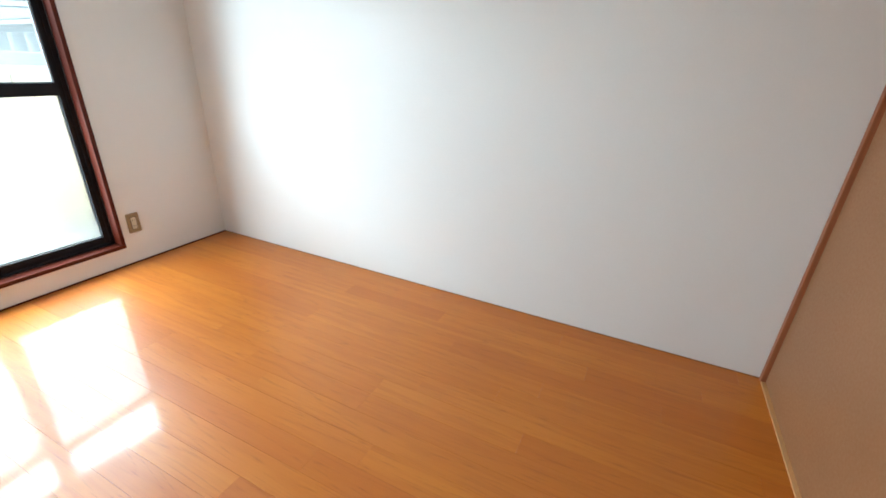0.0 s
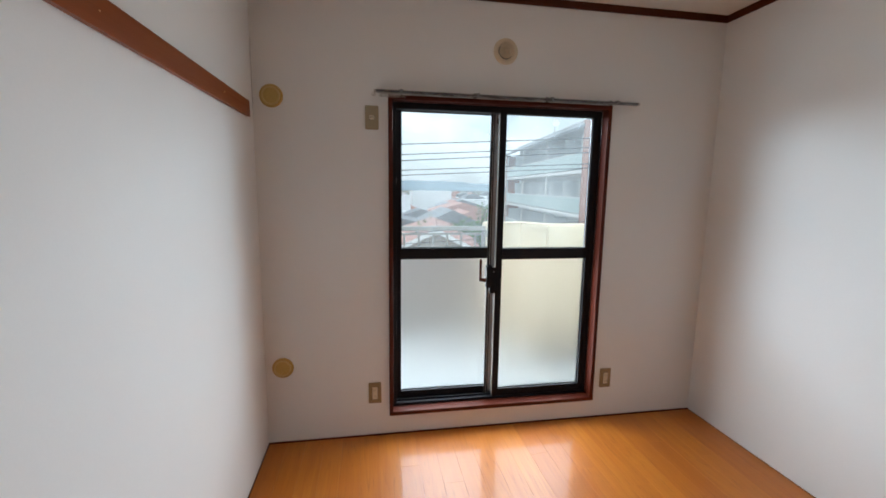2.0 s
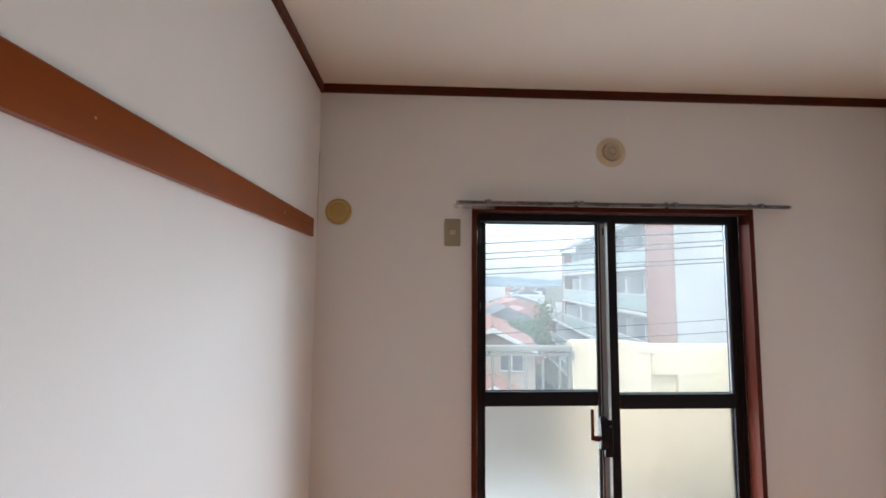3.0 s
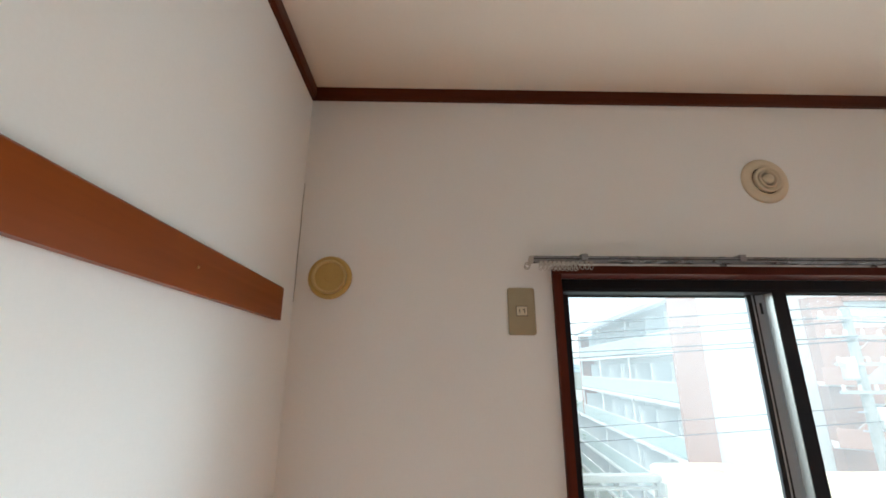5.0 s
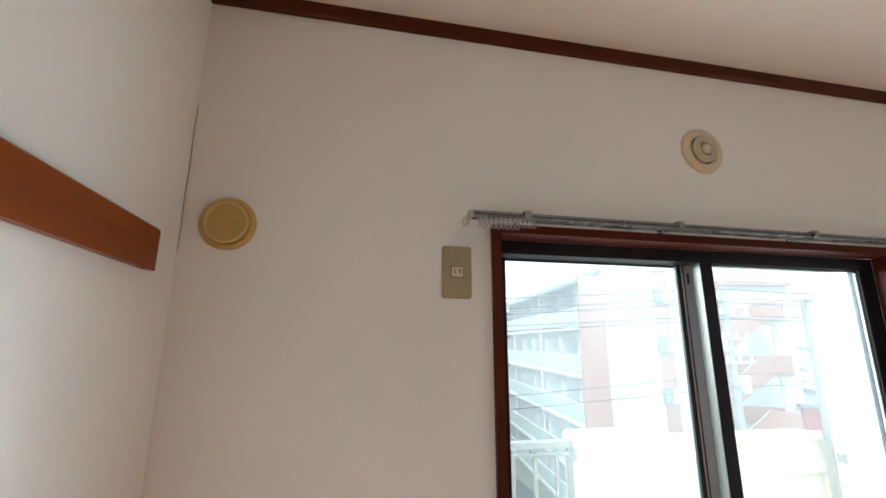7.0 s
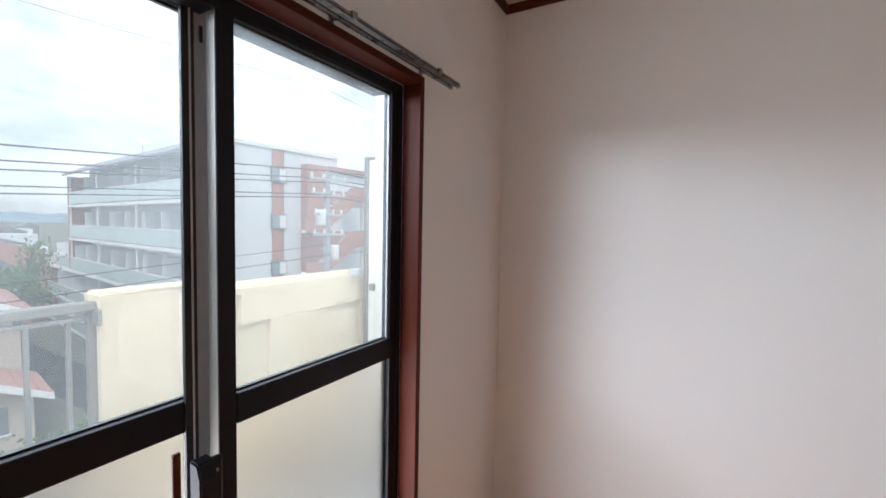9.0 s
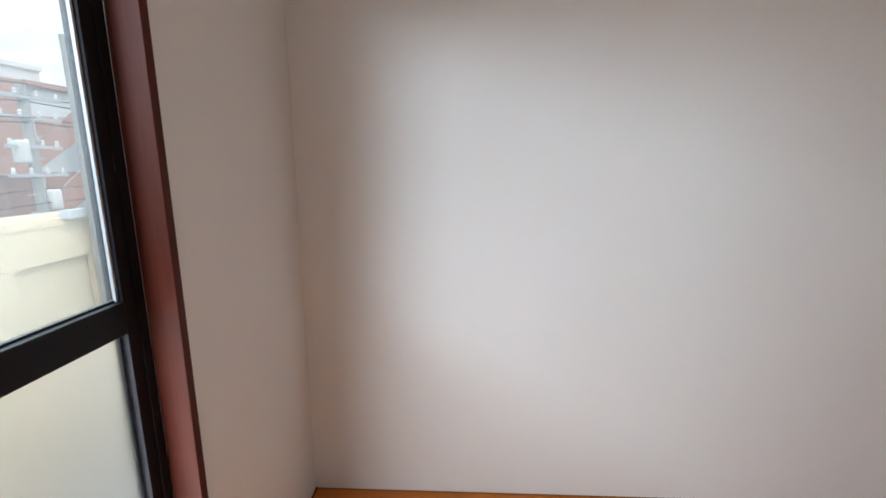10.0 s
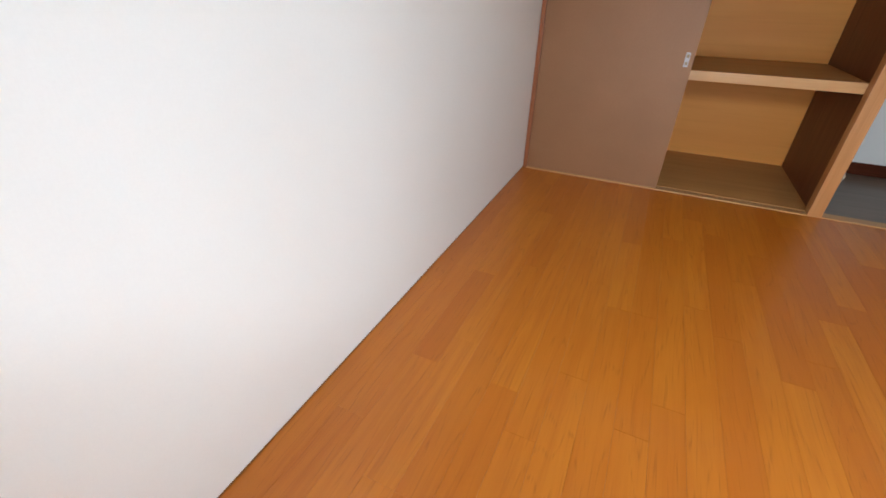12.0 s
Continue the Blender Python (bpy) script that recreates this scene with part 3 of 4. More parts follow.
part("screw", lathe(bmesh.new(), [(0.004, 0.0), (0.004, 0.0015), (0.002, 0.002)], (1.265, 0.046, 0.930), "y", 12), M["chrome"], lock)

# ---- wall fittings ----


def sleeve_cap(at):
    """A round cap over a pipe sleeve in the wall."""
    x, z = at
    ob = thing("vent_cap", (x, 0, z - 0.055))
    bm = lathe(bmesh.new(), [(0.0555, 0.0), (0.0555, 0.004), (0.053, 0.008), (0.045, 0.0115), (0.044, 0.006)], (x, 0, z))
    part("flange", bm, M["cream"], ob, smooth=True)
    bm = bmesh.new()
    lathe(bm, [(0.0435, 0.006), (0.0435, 0.016), (0.0415, 0.018), (0.038, 0.018), (0.0365, 0.012), (0.0365, 0.009)], (x, 0, z))
    part("ring", bm, M["ring"], ob, smooth=True)
    bm = lathe(bmesh.new(), [(0.0362, 0.006), (0.0362, 0.0100), (0.0125, 0.0100), (0.0125, 0.0118), (0.010, 0.0124)], (x, 0, z), steps=32)
    for k in range(6):
        a = math.pi * k / 3 + 0.3
        u = Vector((math.cos(a), 0, math.sin(a)))
        n = Vector((-u.z, 0, u.x)) * 0.0014
        c = Vector((x, -0.0095, z))
        prism(bm, [c + u * 0.011 - n, c + u * 0.037 - n, c + u * 0.037 + n, c + u * 0.011 + n], (0, -0.0016, 0))
    part("spokes", bm, M["cream"], ob)
    return tagged(ob, "aged yellowish round plastic sleeve cap on the wall", "vent cap", "sleeve caps by the corner")


sleeve_cap((0.089, 1.843))
sleeve_cap((0.090, 0.437))

vx, vz = 1.277, 2.125
ven = thing("ventilator", (vx, 0, vz - 0.066))
part("flange", lathe(bmesh.new(), [(0.0665, 0.0), (0.0665, 0.002), (0.062, 0.007), (0.047, 0.010), (0.0415, 0.010), (0.0405, 0.003)], (vx, 0, vz)), M["ivory"], ven, smooth=True)
part("throat", lathe(bmesh.new(), [(0.0405, 0.002), (0.039, 0.0035)], (vx, 0, vz)), M["slot"], ven)
for r in (0.0372, 0.0255):
    bm = lathe(bmesh.new(), [(r - 0.0055, 0.004), (r, 0.006), (r + 0.001, 0.016), (r - 0.001, 0.019), (r - 0.0045, 0.019), (r - 0.0055, 0.010)], (vx, 0, vz))
    part("louvre_ring", bm, M["ivory"], ven, smooth=True)
part("knob", lathe(bmesh.new(), [(0.014, 0.004), (0.014, 0.018), (0.011, 0.022), (0.004, 0.023)], (vx, 0, vz), steps=28), M["ivory"], ven, smooth=True)
tagged(ven, "ivory round ventilation register with concentric rings", "ventilator")


def rounded_plate(x0, x1, z0, z1, y0, y1, r):
    pts = []
    for cx, cz, a0 in ((x1 - r, z1 - r, 0), (x0 + r, z1 - r, 90), (x0 + r, z0 + r, 180), (x1 - r, z0 + r, 270)):
        for k in range(5):
            a = radians(a0 + 22.5 * k)
            pts.append((cx + r * math.cos(a), y0, cz + r * math.sin(a)))
    bm = prism(bmesh.new(), pts, (0, y1 - y0, 0))
    bm.normal_update()
    top = [f for f in bm.faces if len(f.verts) > 4 and f.calc_center_median().y < (y0 + y1) / 2]
    bmesh.ops.bevel(bm, geom=[e for f in top for e in f.edges], offset=0.0015, segments=2, affect="EDGES")
    return bm


def aircon_outlet():
    x0, x1, z0, z1 = 0.541, 0.609, 1.700, 1.818
    ob = thing("power_outlet", ((x0 + x1) / 2, 0, z0))
    part("plate", rounded_plate(x0, x1, z0, z1, -0.007, 0, 0.006), M["beige"], ob)
    cx, cz = (x0 + x1) / 2, (z0 + z1) / 2
    part("surround", boxes((cx - 0.0145, cx + 0.0145, -0.0076, -0.004, cz - 0.0125, cz + 0.0125), bevel=0.0003), M["slot"], ob)
    s = part("socket", boxes((cx - 0.0132, cx + 0.0132, -0.0098, -0.004, cz - 0.0112, cz + 0.0112), bevel=0.001), M["socket"], ob, "cream socket")
    part("slot_hole", boxes((cx - 0.0073, cx - 0.0053, -0.0103, -0.0095, cz - 0.005, cz + 0.005)), M["slot"], s)
    part("slot_hole", boxes((cx + 0.0053, cx + 0.0073, -0.0103, -0.0095, cz - 0.005, cz + 0.005), (cx + 0.0015, cx + 0.0053, -0.0103, -0.0095, cz + 0.0028, cz + 0.0048)), M["slot"], s)
    return tagged(ob, "beige single power outlet beside the window head", "power outlet")


def low_outlet(cx, cz, label):
    ob = thing("power_outlet", (cx, 0, cz - 0.06))
    part("plate", rounded_plate(cx - 0.035, cx + 0.035, cz - 0.060, cz + 0.060, -0.008, 0, 0.004), M["plate"], ob)
    part("surround", boxes((cx - 0.0165, cx + 0.0165, -0.0088, -0.004, cz - 0.0385, cz + 0.0385), bevel=0.0004), M["slot"], ob)
    s = part("socket", boxes((cx - 0.0145, cx + 0.0145, -0.011, -0.004, cz - 0.036, cz + 0.036), bevel=0.0012), M["socket"], ob, "cream double socket")
    for dz in (-0.018, 0.018):
        for dx in (-0.006, 0.006):
            part("slot_hole", boxes((cx + dx - 0.001, cx + dx + 0.001, -0.0114, -0.0107, cz + dz - 0.0045, cz + dz + 0.0045)), M["slot"], s)
    return tagged(ob, label, "power outlet", "outlets under the window")


aircon_outlet()
low_outlet(0.577, 0.260, "tan double power outlet low on the window wall")
low_outlet(1.985, 0.257, "tan double power outlet low on the window wall")

# picture rail on the long wall
rail = thing("picture_rail", (0.01, -1.75, 1.722))
bm = prism(bmesh.new(), [(0, -L, 1.723), (0.0185, -L, 1.721), (0.0185, -L, 1.792), (0.014, -L, 1.796), (0, -L, 1.796)], (0, L - 0.121, 0))
bmesh.ops.bevel(bm, geom=list(bm.edges), offset=0.001, segments=1, affect="EDGES")
part("board", bm, M["rail"], rail)
for y in (-0.47, -1.23, -2.05, -2.83):
    part("nail", lathe(bmesh.new(), [(0.0022, 0.0), (0.0022, 0.0012), (0.0012, 0.0018)], (0.0185, y, 1.758), "x", 10), M["edge"], rail, "pale plug over a nail")
tagged(rail, "red-brown wooden picture rail along the white wall", "picture rail")

# ---- curtain rail over the window ----


def curtain_rail():
    ob = thing("curtain_rail", (1.31, 0, 1.872))
    for y, dz, x0, x1 in ((-0.034, 0.004, 0.600, 2.040), (-0.066, 0.0, 0.594, 2.030)):
        z = 1.879 + dz
        bm = boxes((x0, x1, y - 0.006, y + 0.006, z + 0.003, z + 0.005), (x0, x1, y - 0.006, y - 0.0045, z - 0.005, z + 0.003), (x0, x1, y + 0.0045, y + 0.006, z - 0.005, z + 0.003),
                   (x0, x1, y - 0.0045, y - 0.002, z - 0.0062, z - 0.005), (x0, x1, y + 0.002, y + 0.0045, z - 0.0062, z - 0.005))
        r = part("rail", bm, M["chrome"], ob, "thin steel curtain track")
        # black strips on front and top draw the track's shade lines
        part("groove", boxes((x0, x1, y - 0.0068, y - 0.0060, z - 0.0022, z + 0.0012), (x0, x1, y - 0.0064, y + 0.0060, z + 0.0050, z + 0.0062)), M["gasket"], r, "black strips for the track's groove and shaded top edge")
        for x in (x0, x1):
            part("end_cap", boxes((x - 0.008, x + 0.003, y - 0.0072, y + 0.0072, z - 0.008, z + 0.0062), bevel=0.002), M["runner"], r, "plastic end cap")
            if x == x0:
                bm = bmesh.new()
                pts = [(x - 0.012 + 0.007 * math.cos(a), y, z - 0.016 + 0.007 * math.sin(a)) for a in [k * math.pi / 6 for k in range(13)]]
                part("ring", tube(bm, pts, 0.0014, 6), M["runner"], r, "small fixed ring")
        n = 12 if y < -0.05 else 9
        for k in range(n):
            x = x0 + 0.022 + k * 0.0112
            bm = boxes((x - 0.0035, x + 0.0035, y - 0.003, y + 0.003, z - 0.013, z - 0.004), bevel=0.001)
            pts = [(x + 0.0042 * math.cos(a), y, z - 0.019 + 0.007 * math.sin(a)) for a in [j * math.pi / 5 for j in range(11)]]
            tube(bm, pts, 0.0011, 5)
            part("runner", bm, M["runner"], r, "translucent plastic runner")
    for x in (0.722, 1.115, 1.520, 1.900):
        bm = boxes((x - 0.008, x + 0.008, -0.074, 0.0, 1.8885, 1.8910), (x - 0.008, x + 0.008, -0.003, 0.0, 1.878, 1.905), (x - 0.008, x + 0.008, -0.0755, -0.0735, 1.873, 1.8910), bevel=0.0005)
        part("bracket", bm, M["chrome"], ob, "steel wall bracket")
    return tagged(ob, "double steel curtain rail with bunched plastic runners", "curtain rail")


curtain_rail()

# ---- closet and doorway at the back ----
setting(part("trim_post", boxes((0.745, 0.817, -L - 0.07, -L + 0.004, 0.0, 2.06), bevel=0.003), M["post"]), "pale orange wooden post between closet and doorway", "door post")
setting(part("trim_corner", boxes((W - 0.030, W - 0.002, -L - 0.07, -L + 0.006, 0.0, 2.06), bevel=0.003), M["corner"]), "reddish wooden corner strip beside the closet", "door frame")
setting(part("trim_lintel", boxes((0.0, W, -L - 0.09, -L + 0.006, 2.02, 2.06), bevel=0.003), M["edge"]), "wooden lintel over closet and doorway", "door frame")
setting(part("trim_door_jamb", boxes((0.002, 0.030, -L - 0.07, -L + 0.006, 0.0, 2.02), bevel=0.003), M["post"]), "wooden jamb of the doorway", "door frame")
track = setting(part("trim_track", boxes((0.0, W - 0.03, -L - 0.075, -L + 0.004, -0.003, 0.0065), bevel=0.0015), M["edge"]), "pale wooden threshold with sliding grooves", "threshold")
for y in (-L - 0.022, -L - 0.048):
    part("groove", boxes((0.82, W - 0.03, y - 0.003, y + 0.003, 0.0060, 0.0072)), M["trim"], track)


def closet_door(x0, x1, y, label):
    ob = thing("closet_door", ((x0 + x1) / 2, y, 0.007))
    part("panel", boxes((x0, x1, y - 0.010, y + 0.010, 0.007, 2.02), bevel=0.001), M["leaf"], ob)
    part("edge_strip", boxes((x0 - 0.0016, x0, y - 0.0105, y + 0.0105, 0.007, 2.02)), M["leaf"], ob)
    p = part("finger_pull", boxes((x0 + 0.022, x0 + 0.046, y + 0.0085, y + 0.0125, 0.768, 0.846), bevel=0.002), M["alu"], ob, "small silver finger pull")
    part("pull_bar", boxes((x0 + 0.027, x0 + 0.041, y + 0.012, y + 0.0145, 0.778, 0.796), (x0 + 0.027, x0 + 0.041, y + 0.012, y + 0.0145, 0.818, 0.836), bevel=0.001), M["plate"], p)
    return tagged(ob, label, "closet door", "sliding closet doors")


closet_door(1.664, W - 0.030, -L - 0.022, "plain brown laminate sliding closet door, half open")
closet_door(1.690, W - 0.032, -L - 0.050, "brown laminate sliding closet door stacked behind another")

sh = thing("closet_shelf", (1.69, BACK, 0.70))
part("board", boxes((0.801, W - 0.021, BACK + 0.001, -L - 0.105, 0.722, 0.742)), M["shelfwood"], sh, "brown plywood shelf board")
part("front_edge", boxes((0.801, W - 0.021, -L - 0.105, -L - 0.078, 0.690, 0.746), bevel=0.002), M["edge"], sh, "pale wooden front edge")
tagged(sh, "plywood closet shelf with a pale wooden front edge", "shelf")
st = thing("door_strike", (0.742, -L, 0.23))
part("strike_plate", boxes((0.7435, 0.747, -L - 0.002, -L + 0.0055, 0.235, 0.290), bevel=0.001), M["chrome"], st)
part("keeper", boxes((0.738, 0.7435, -L - 0.001, -L + 0.004, 0.250, 0.275), bevel=0.0015), M["socket"], st)
tagged(st, "small silver strike on the wooden door post", "door strike")

# ---- balcony ----
GROUND = -8.6
setting(part("balcony_floor", boxes((-3.6, 3.1, T, 1.62, -0.20, -0.06)), M["concrete"]), "pale grey concrete balcony floor", "balcony floor")
# thin dark strip laid on the balcony floor along the parapet
setting(part("floor_gutter", boxes((1.95, 2.955, 0.86, 1.162, -0.062, -0.055), bevel=0.002), M["asphalt"]), "dark strip on the floor at the foot of the parapet", "gutter")
setting(part("balcony_wall", boxes((-3.6, -3.44, T, 1.55, -0.06, 2.4), (2.955, 3.10, T, 1.03, -0.06, 2.9)), M["white_paint"]), "white rendered side walls of the balcony", "wall")
setting(part("facade_wall", boxes((-3.6, -T, 0.0, T, -3.0, 2.54), (W + T, 3.1, 0.0, T, -3.0, 2.54)), M["stucco_white"]), "white rendered outside wall", "wall")


def parapet():
    ob = thing("parapet", (2.3, 1.3, -0.06))
    bm = bmesh.new()
    plan = [(1.605, 1.43), (1.93, 1.43), (2.075, 1.19), (3.02, 1.19), (3.02, 1.33), (2.15, 1.33), (2.01, 1.57), (1.605, 1.57)]
    prism(bm, [(x, y, -0.06) for x, y in plan], (0, 0, 1.118))
    part("wall", bm, M["stucco"], ob)
    cap = [(1.602, 1.427), (1.929, 1.427), (2.070, 1.158), (3.02, 1.158), (3.02, 1.335), (2.153, 1.335), (2.013, 1.575), (1.602, 1.575)]
    bm = prism(bmesh.new(), [(x, y, 1.058) for x, y in cap], (0, 0, 0.044))
    bmesh.ops.bevel(bm, geom=[e for e in bm.edges if min(v.co.z for v in e.verts) > 1.09], offset=0.012, segments=3, affect="EDGES")
    part("coping", bm, M["stucco"], ob, "cream rounded coping")
    # raised bands leave two sunk panels on the inner face
    for x0, x1 in ((2.255, 2.635), (2.985, 3.02)):
        part("raised_pier", boxes((x0, x1, 1.162, 1.190, -0.06, 0.905), bevel=0.003), M["stucco"], ob)
    part("raised_band", boxes((2.085, 3.02, 1.162, 1.190, 0.905, 1.058), bevel=0.003), M["stucco"], ob)
    return tagged(ob, "cream rendered concrete balcony parapet with sunk panels", "parapet")


parapet()


def railing():
    ob = thing("balcony_railing", (0.25, 1.5, -0.06))
    part("top_rail", boxes((-3.44, 1.605, 1.455, 1.515, 1.024, 1.064), bevel=0.006), M["railing"], ob, "flat grey top rail")
    part("lower_rail", boxes((-3.44, 1.605, 1.468, 1.500, 0.985, 1.003), bevel=0.003), M["railing"], ob)
    part("bottom_rail", boxes((-3.44, 1.605, 1.468, 1.500, 0.055, 0.085), bevel=0.003), M["railing"], ob)
    k = 0
    x = 1.513
    while x > -3.4:
        part("baluster", boxes((x - 0.0085, x + 0.0085, 1.476, 1.493, 0.085, 0.985), bevel=0.001), M["railing"], ob)
        if k % 3 == 1:
            part("spacer", lathe(bmesh.new(), [(0.011, 0.0), (0.016, 0.010), (0.011, 0.021)], (x - 0.02, 1.484, 1.003), "z", 12), M["railing"], ob)
        x -= 0.131
        k += 1
    for x in (1.595, 0.30, -0.95, -2.2, -3.40):
        part("post", boxes((x - 0.018, x + 0.018, 1.466, 1.502, -0.06, 1.024), bevel=0.002), M["railing"], ob)
    part("wall_fixing", boxes((1.588, 1.604, 1.405, 1.47, 0.965, 1.035), bevel=0.003), M["railing"], ob, "small grey fixing plate")
    return tagged(ob, "grey metal balcony railing with upright bars", "railing")


railing()
pt = thing("balcony_partition", (2.965, 1.06, 0.02))
part("panel", boxes((2.962, 2.972, 1.032, 1.100, 0.05, 1.84)), M["white_paint"], pt, "white partition board")
part("frame_post", boxes((2.942, 2.978, 1.085, 1.112, -0.06, 1.86), bevel=0.002), M["railing"], pt, "brown-grey metal edge")
part("frame_top", boxes((2.955, 2.978, 1.032, 1.085, 1.84, 1.86), bevel=0.002), M["railing"], pt)
part("bracket", boxes((2.860, 2.950, 1.120, 1.165, 1.085, 1.125), bevel=0.004), M["alu"], pt, "small metal bracket at the coping")
part("bracket", boxes((2.935, 2.960, 1.020, 1.060, 0.985, 1.030), bevel=0.003), M["railing"], pt)
tagged(pt, "white balcony partition with a slim metal frame", "partition")

# ---- ground, roads, far land ----
setting(part("ground", boxes((-1500, 1500, -300, 2600, GROUND - 0.5, GROUND)), M["earth"]), "flat town ground reaching the hills", "ground")
setting(part("road", boxes((-80, 120, 6.0, 10.0, GROUND, GROUND + 0.03), (10.2, 13.2, 10.0, 90, GROUND, GROUND + 0.03)), M["asphalt"]), "grey asphalt street below the balcony", "road")
# two ridges of hills, their haze carried by the colour
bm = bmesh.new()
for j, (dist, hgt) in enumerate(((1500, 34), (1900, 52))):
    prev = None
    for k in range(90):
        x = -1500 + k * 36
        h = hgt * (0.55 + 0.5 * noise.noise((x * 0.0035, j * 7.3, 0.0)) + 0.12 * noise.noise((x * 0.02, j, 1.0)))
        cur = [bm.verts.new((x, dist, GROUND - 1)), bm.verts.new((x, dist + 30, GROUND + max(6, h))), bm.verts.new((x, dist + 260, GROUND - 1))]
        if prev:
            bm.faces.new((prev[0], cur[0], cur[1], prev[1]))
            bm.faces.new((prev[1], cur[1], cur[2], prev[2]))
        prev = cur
setting(part("backdrop", bm, M["hill"], smooth=True), "wooded hills far off, distance haze in their pale blue", "hills")

# ---- apartment building: local x along the gable, y along the balcony side ----


def apartment_building():
    ob = thing("apartment_building", (13.58, 22.25, GROUND), -6.8)
    G = -GROUND                                     # local height of the room's floor
    U, V, EAVE, TOP = 10.0, 24.0, G + 5.1, G + 6.3
    wall = part("wall", boxes((1.5, U, 0.25, V, 0, TOP - 0.25), (1.5, U, V, V + 9, 0, G - 2.9)), M["bldg"], ob, "white rendered wall", local=True)
    part("roof", boxes((1.4, U + 0.1, 0.15, V + 0.2, TOP - 0.25, TOP), (1.4, U, V + 0.2, V + 9.2, G - 2.9, G - 2.6), bevel=0.02), M["slab"], ob, "flat white roof edge", local=True)
    bm = prism(bmesh.new(), [(-0.35, 0.1, EAVE), (-0.35, 0.1, EAVE + 0.18), (1.5, 0.1, TOP), (1.5, 0.1, TOP - 0.3)], (0, V, 0))
    part("lean_roof", bm, M["roofgrey"], ob, "grey sloping roof over the balconies", local=True)
    part("corner_pier", boxes((-0.05, 1.5, 0.0, 0.30, 0, G + 5.62), bevel=0.02), M["brown"], ob, "red-brown tiled pier", local=True)
    strip = part("tile_strip", boxes((4.89, 5.72, 0.20, 0.30, 0, TOP - 0.26)), M["brown"], ob, "red-brown tiled strip", local=True)
    for k in range(4):
        z = G + 4.44 - 2.94 * k
        w = part("window", boxes((4.80, 5.88, 0.12, 0.26, z - 0.47, z + 0.47)), M["roofgrey"], ob, "grey framed stair window", local=True)
        part("pane", boxes((4.86, 5.32, 0.09, 0.13, z - 0.41, z + 0.41)), M["paleglass"], w, local=True)
        part("pane", boxes((5.36, 5.82, 0.09, 0.13, z - 0.41, z + 0.41)), M["slab"], w, local=True)
    block = part("stair_block", boxes((7.0, 8.7, -0.5, 0.26, 0, G + 5.35)), M["brown"], ob, "red-brown tiled stair block", local=True)
    part("stair_block_wall", boxes((8.7, 13.2, -0.3, 4.0, 0, G + 5.1)), M["bldg"], ob, local=True)
    part("stair_block_roof", boxes((8.6, 13.4, -0.6, 4.2, G + 5.1, G + 5.4), bevel=0.02), M["brown"], ob, "red-brown parapet band", local=True)
    # balcony floors on the long side
    for f in range(5):
        z = G + 2.65 - 2.82 * f
        far = V if f < 2 else V + 9
        if z < 0.3:
            z = 0.3
        part("balcony_slab", boxes((-0.05, 1.5, 0.3, far, z - 0.22, z), bevel=0.01), M["slab"], ob, "white balcony slab", local=True)
        part("balcony_screen", boxes((0.0, 0.05, 0.3, far, z + 0.08, z + 1.05)), M["teal"], ob, "pale teal glass balustrade", local=True)
        part("handrail", boxes((-0.02, 0.07, 0.3, far, z + 1.05, z + 1.10)), M["slab"], ob, local=True)
        n = int((far - 1) / 3.1)
        for k in range(n):
            y = 1.2 + k * 3.1
            part("door", boxes((1.44, 1.51, y, y + 0.85, z + 0.02, z + 2.0)), M["recess"], ob, "grey flat door", local=True)
            d = part("window", boxes((1.45, 1.51, y + 1.15, y + 2.05, z + 1.2, z + 1.9)), M["darkwin"], ob, "small dark window", local=True)
            part("window_frame", boxes((1.43, 1.47, y + 1.57, y + 1.63, z + 1.2, z + 1.9)), M["slab"], d, local=True)
            part("heater_box", boxes((1.2, 1.5, y + 2.3, y + 2.75, z + 0.5, z + 1.2)), M["slab"], ob, "white wall unit", local=True)
            part("partition", boxes((0.08, 1.5, y - 0.32, y - 0.26, z, z + 2.2)), M["bldg"], ob, local=True)
    for y in (8.0, 16.0, 23.6):
        part("drain_pipe", boxes((0.02, 0.14, y, y + 0.12, 0.0, EAVE)), M["slab"], ob, local=True)
    part("water_tank", lathe(bmesh.new(), [(0.5, 0), (0.5, 0.5), (0.3, 0.7)], (4.0, 15.0, TOP), "z", 16), M["slab"], ob, "white roof tank", local=True)
    ant = part("aerial", lathe(bmesh.new(), [(0.03, 0.0), (0.03, 0.9), (0.02, 0.92)], (1.9, 12.4, TOP), "z", 8), M["roofgrey"], ob, "slim aerial mast on the roof", local=True)
    part("dish", lathe(bmesh.new(), [(0.10, 0.0), (0.30, 0.08), (0.34, 0.14), (0.28, 0.10)], (1.9, 12.3, TOP + 1.0), "y", 18), M["slab"], ant, "small pale dish", local=True)
    part("end_wall", boxes((-0.05, 1.5, V - 0.2, V, G - 2.9, EAVE)), M["brown"], ob, "red-brown end wall", local=True)
    return tagged(ob, "white four-storey apartment building with teal balconies and brown tile strips", "apartment building")


apartment_building()


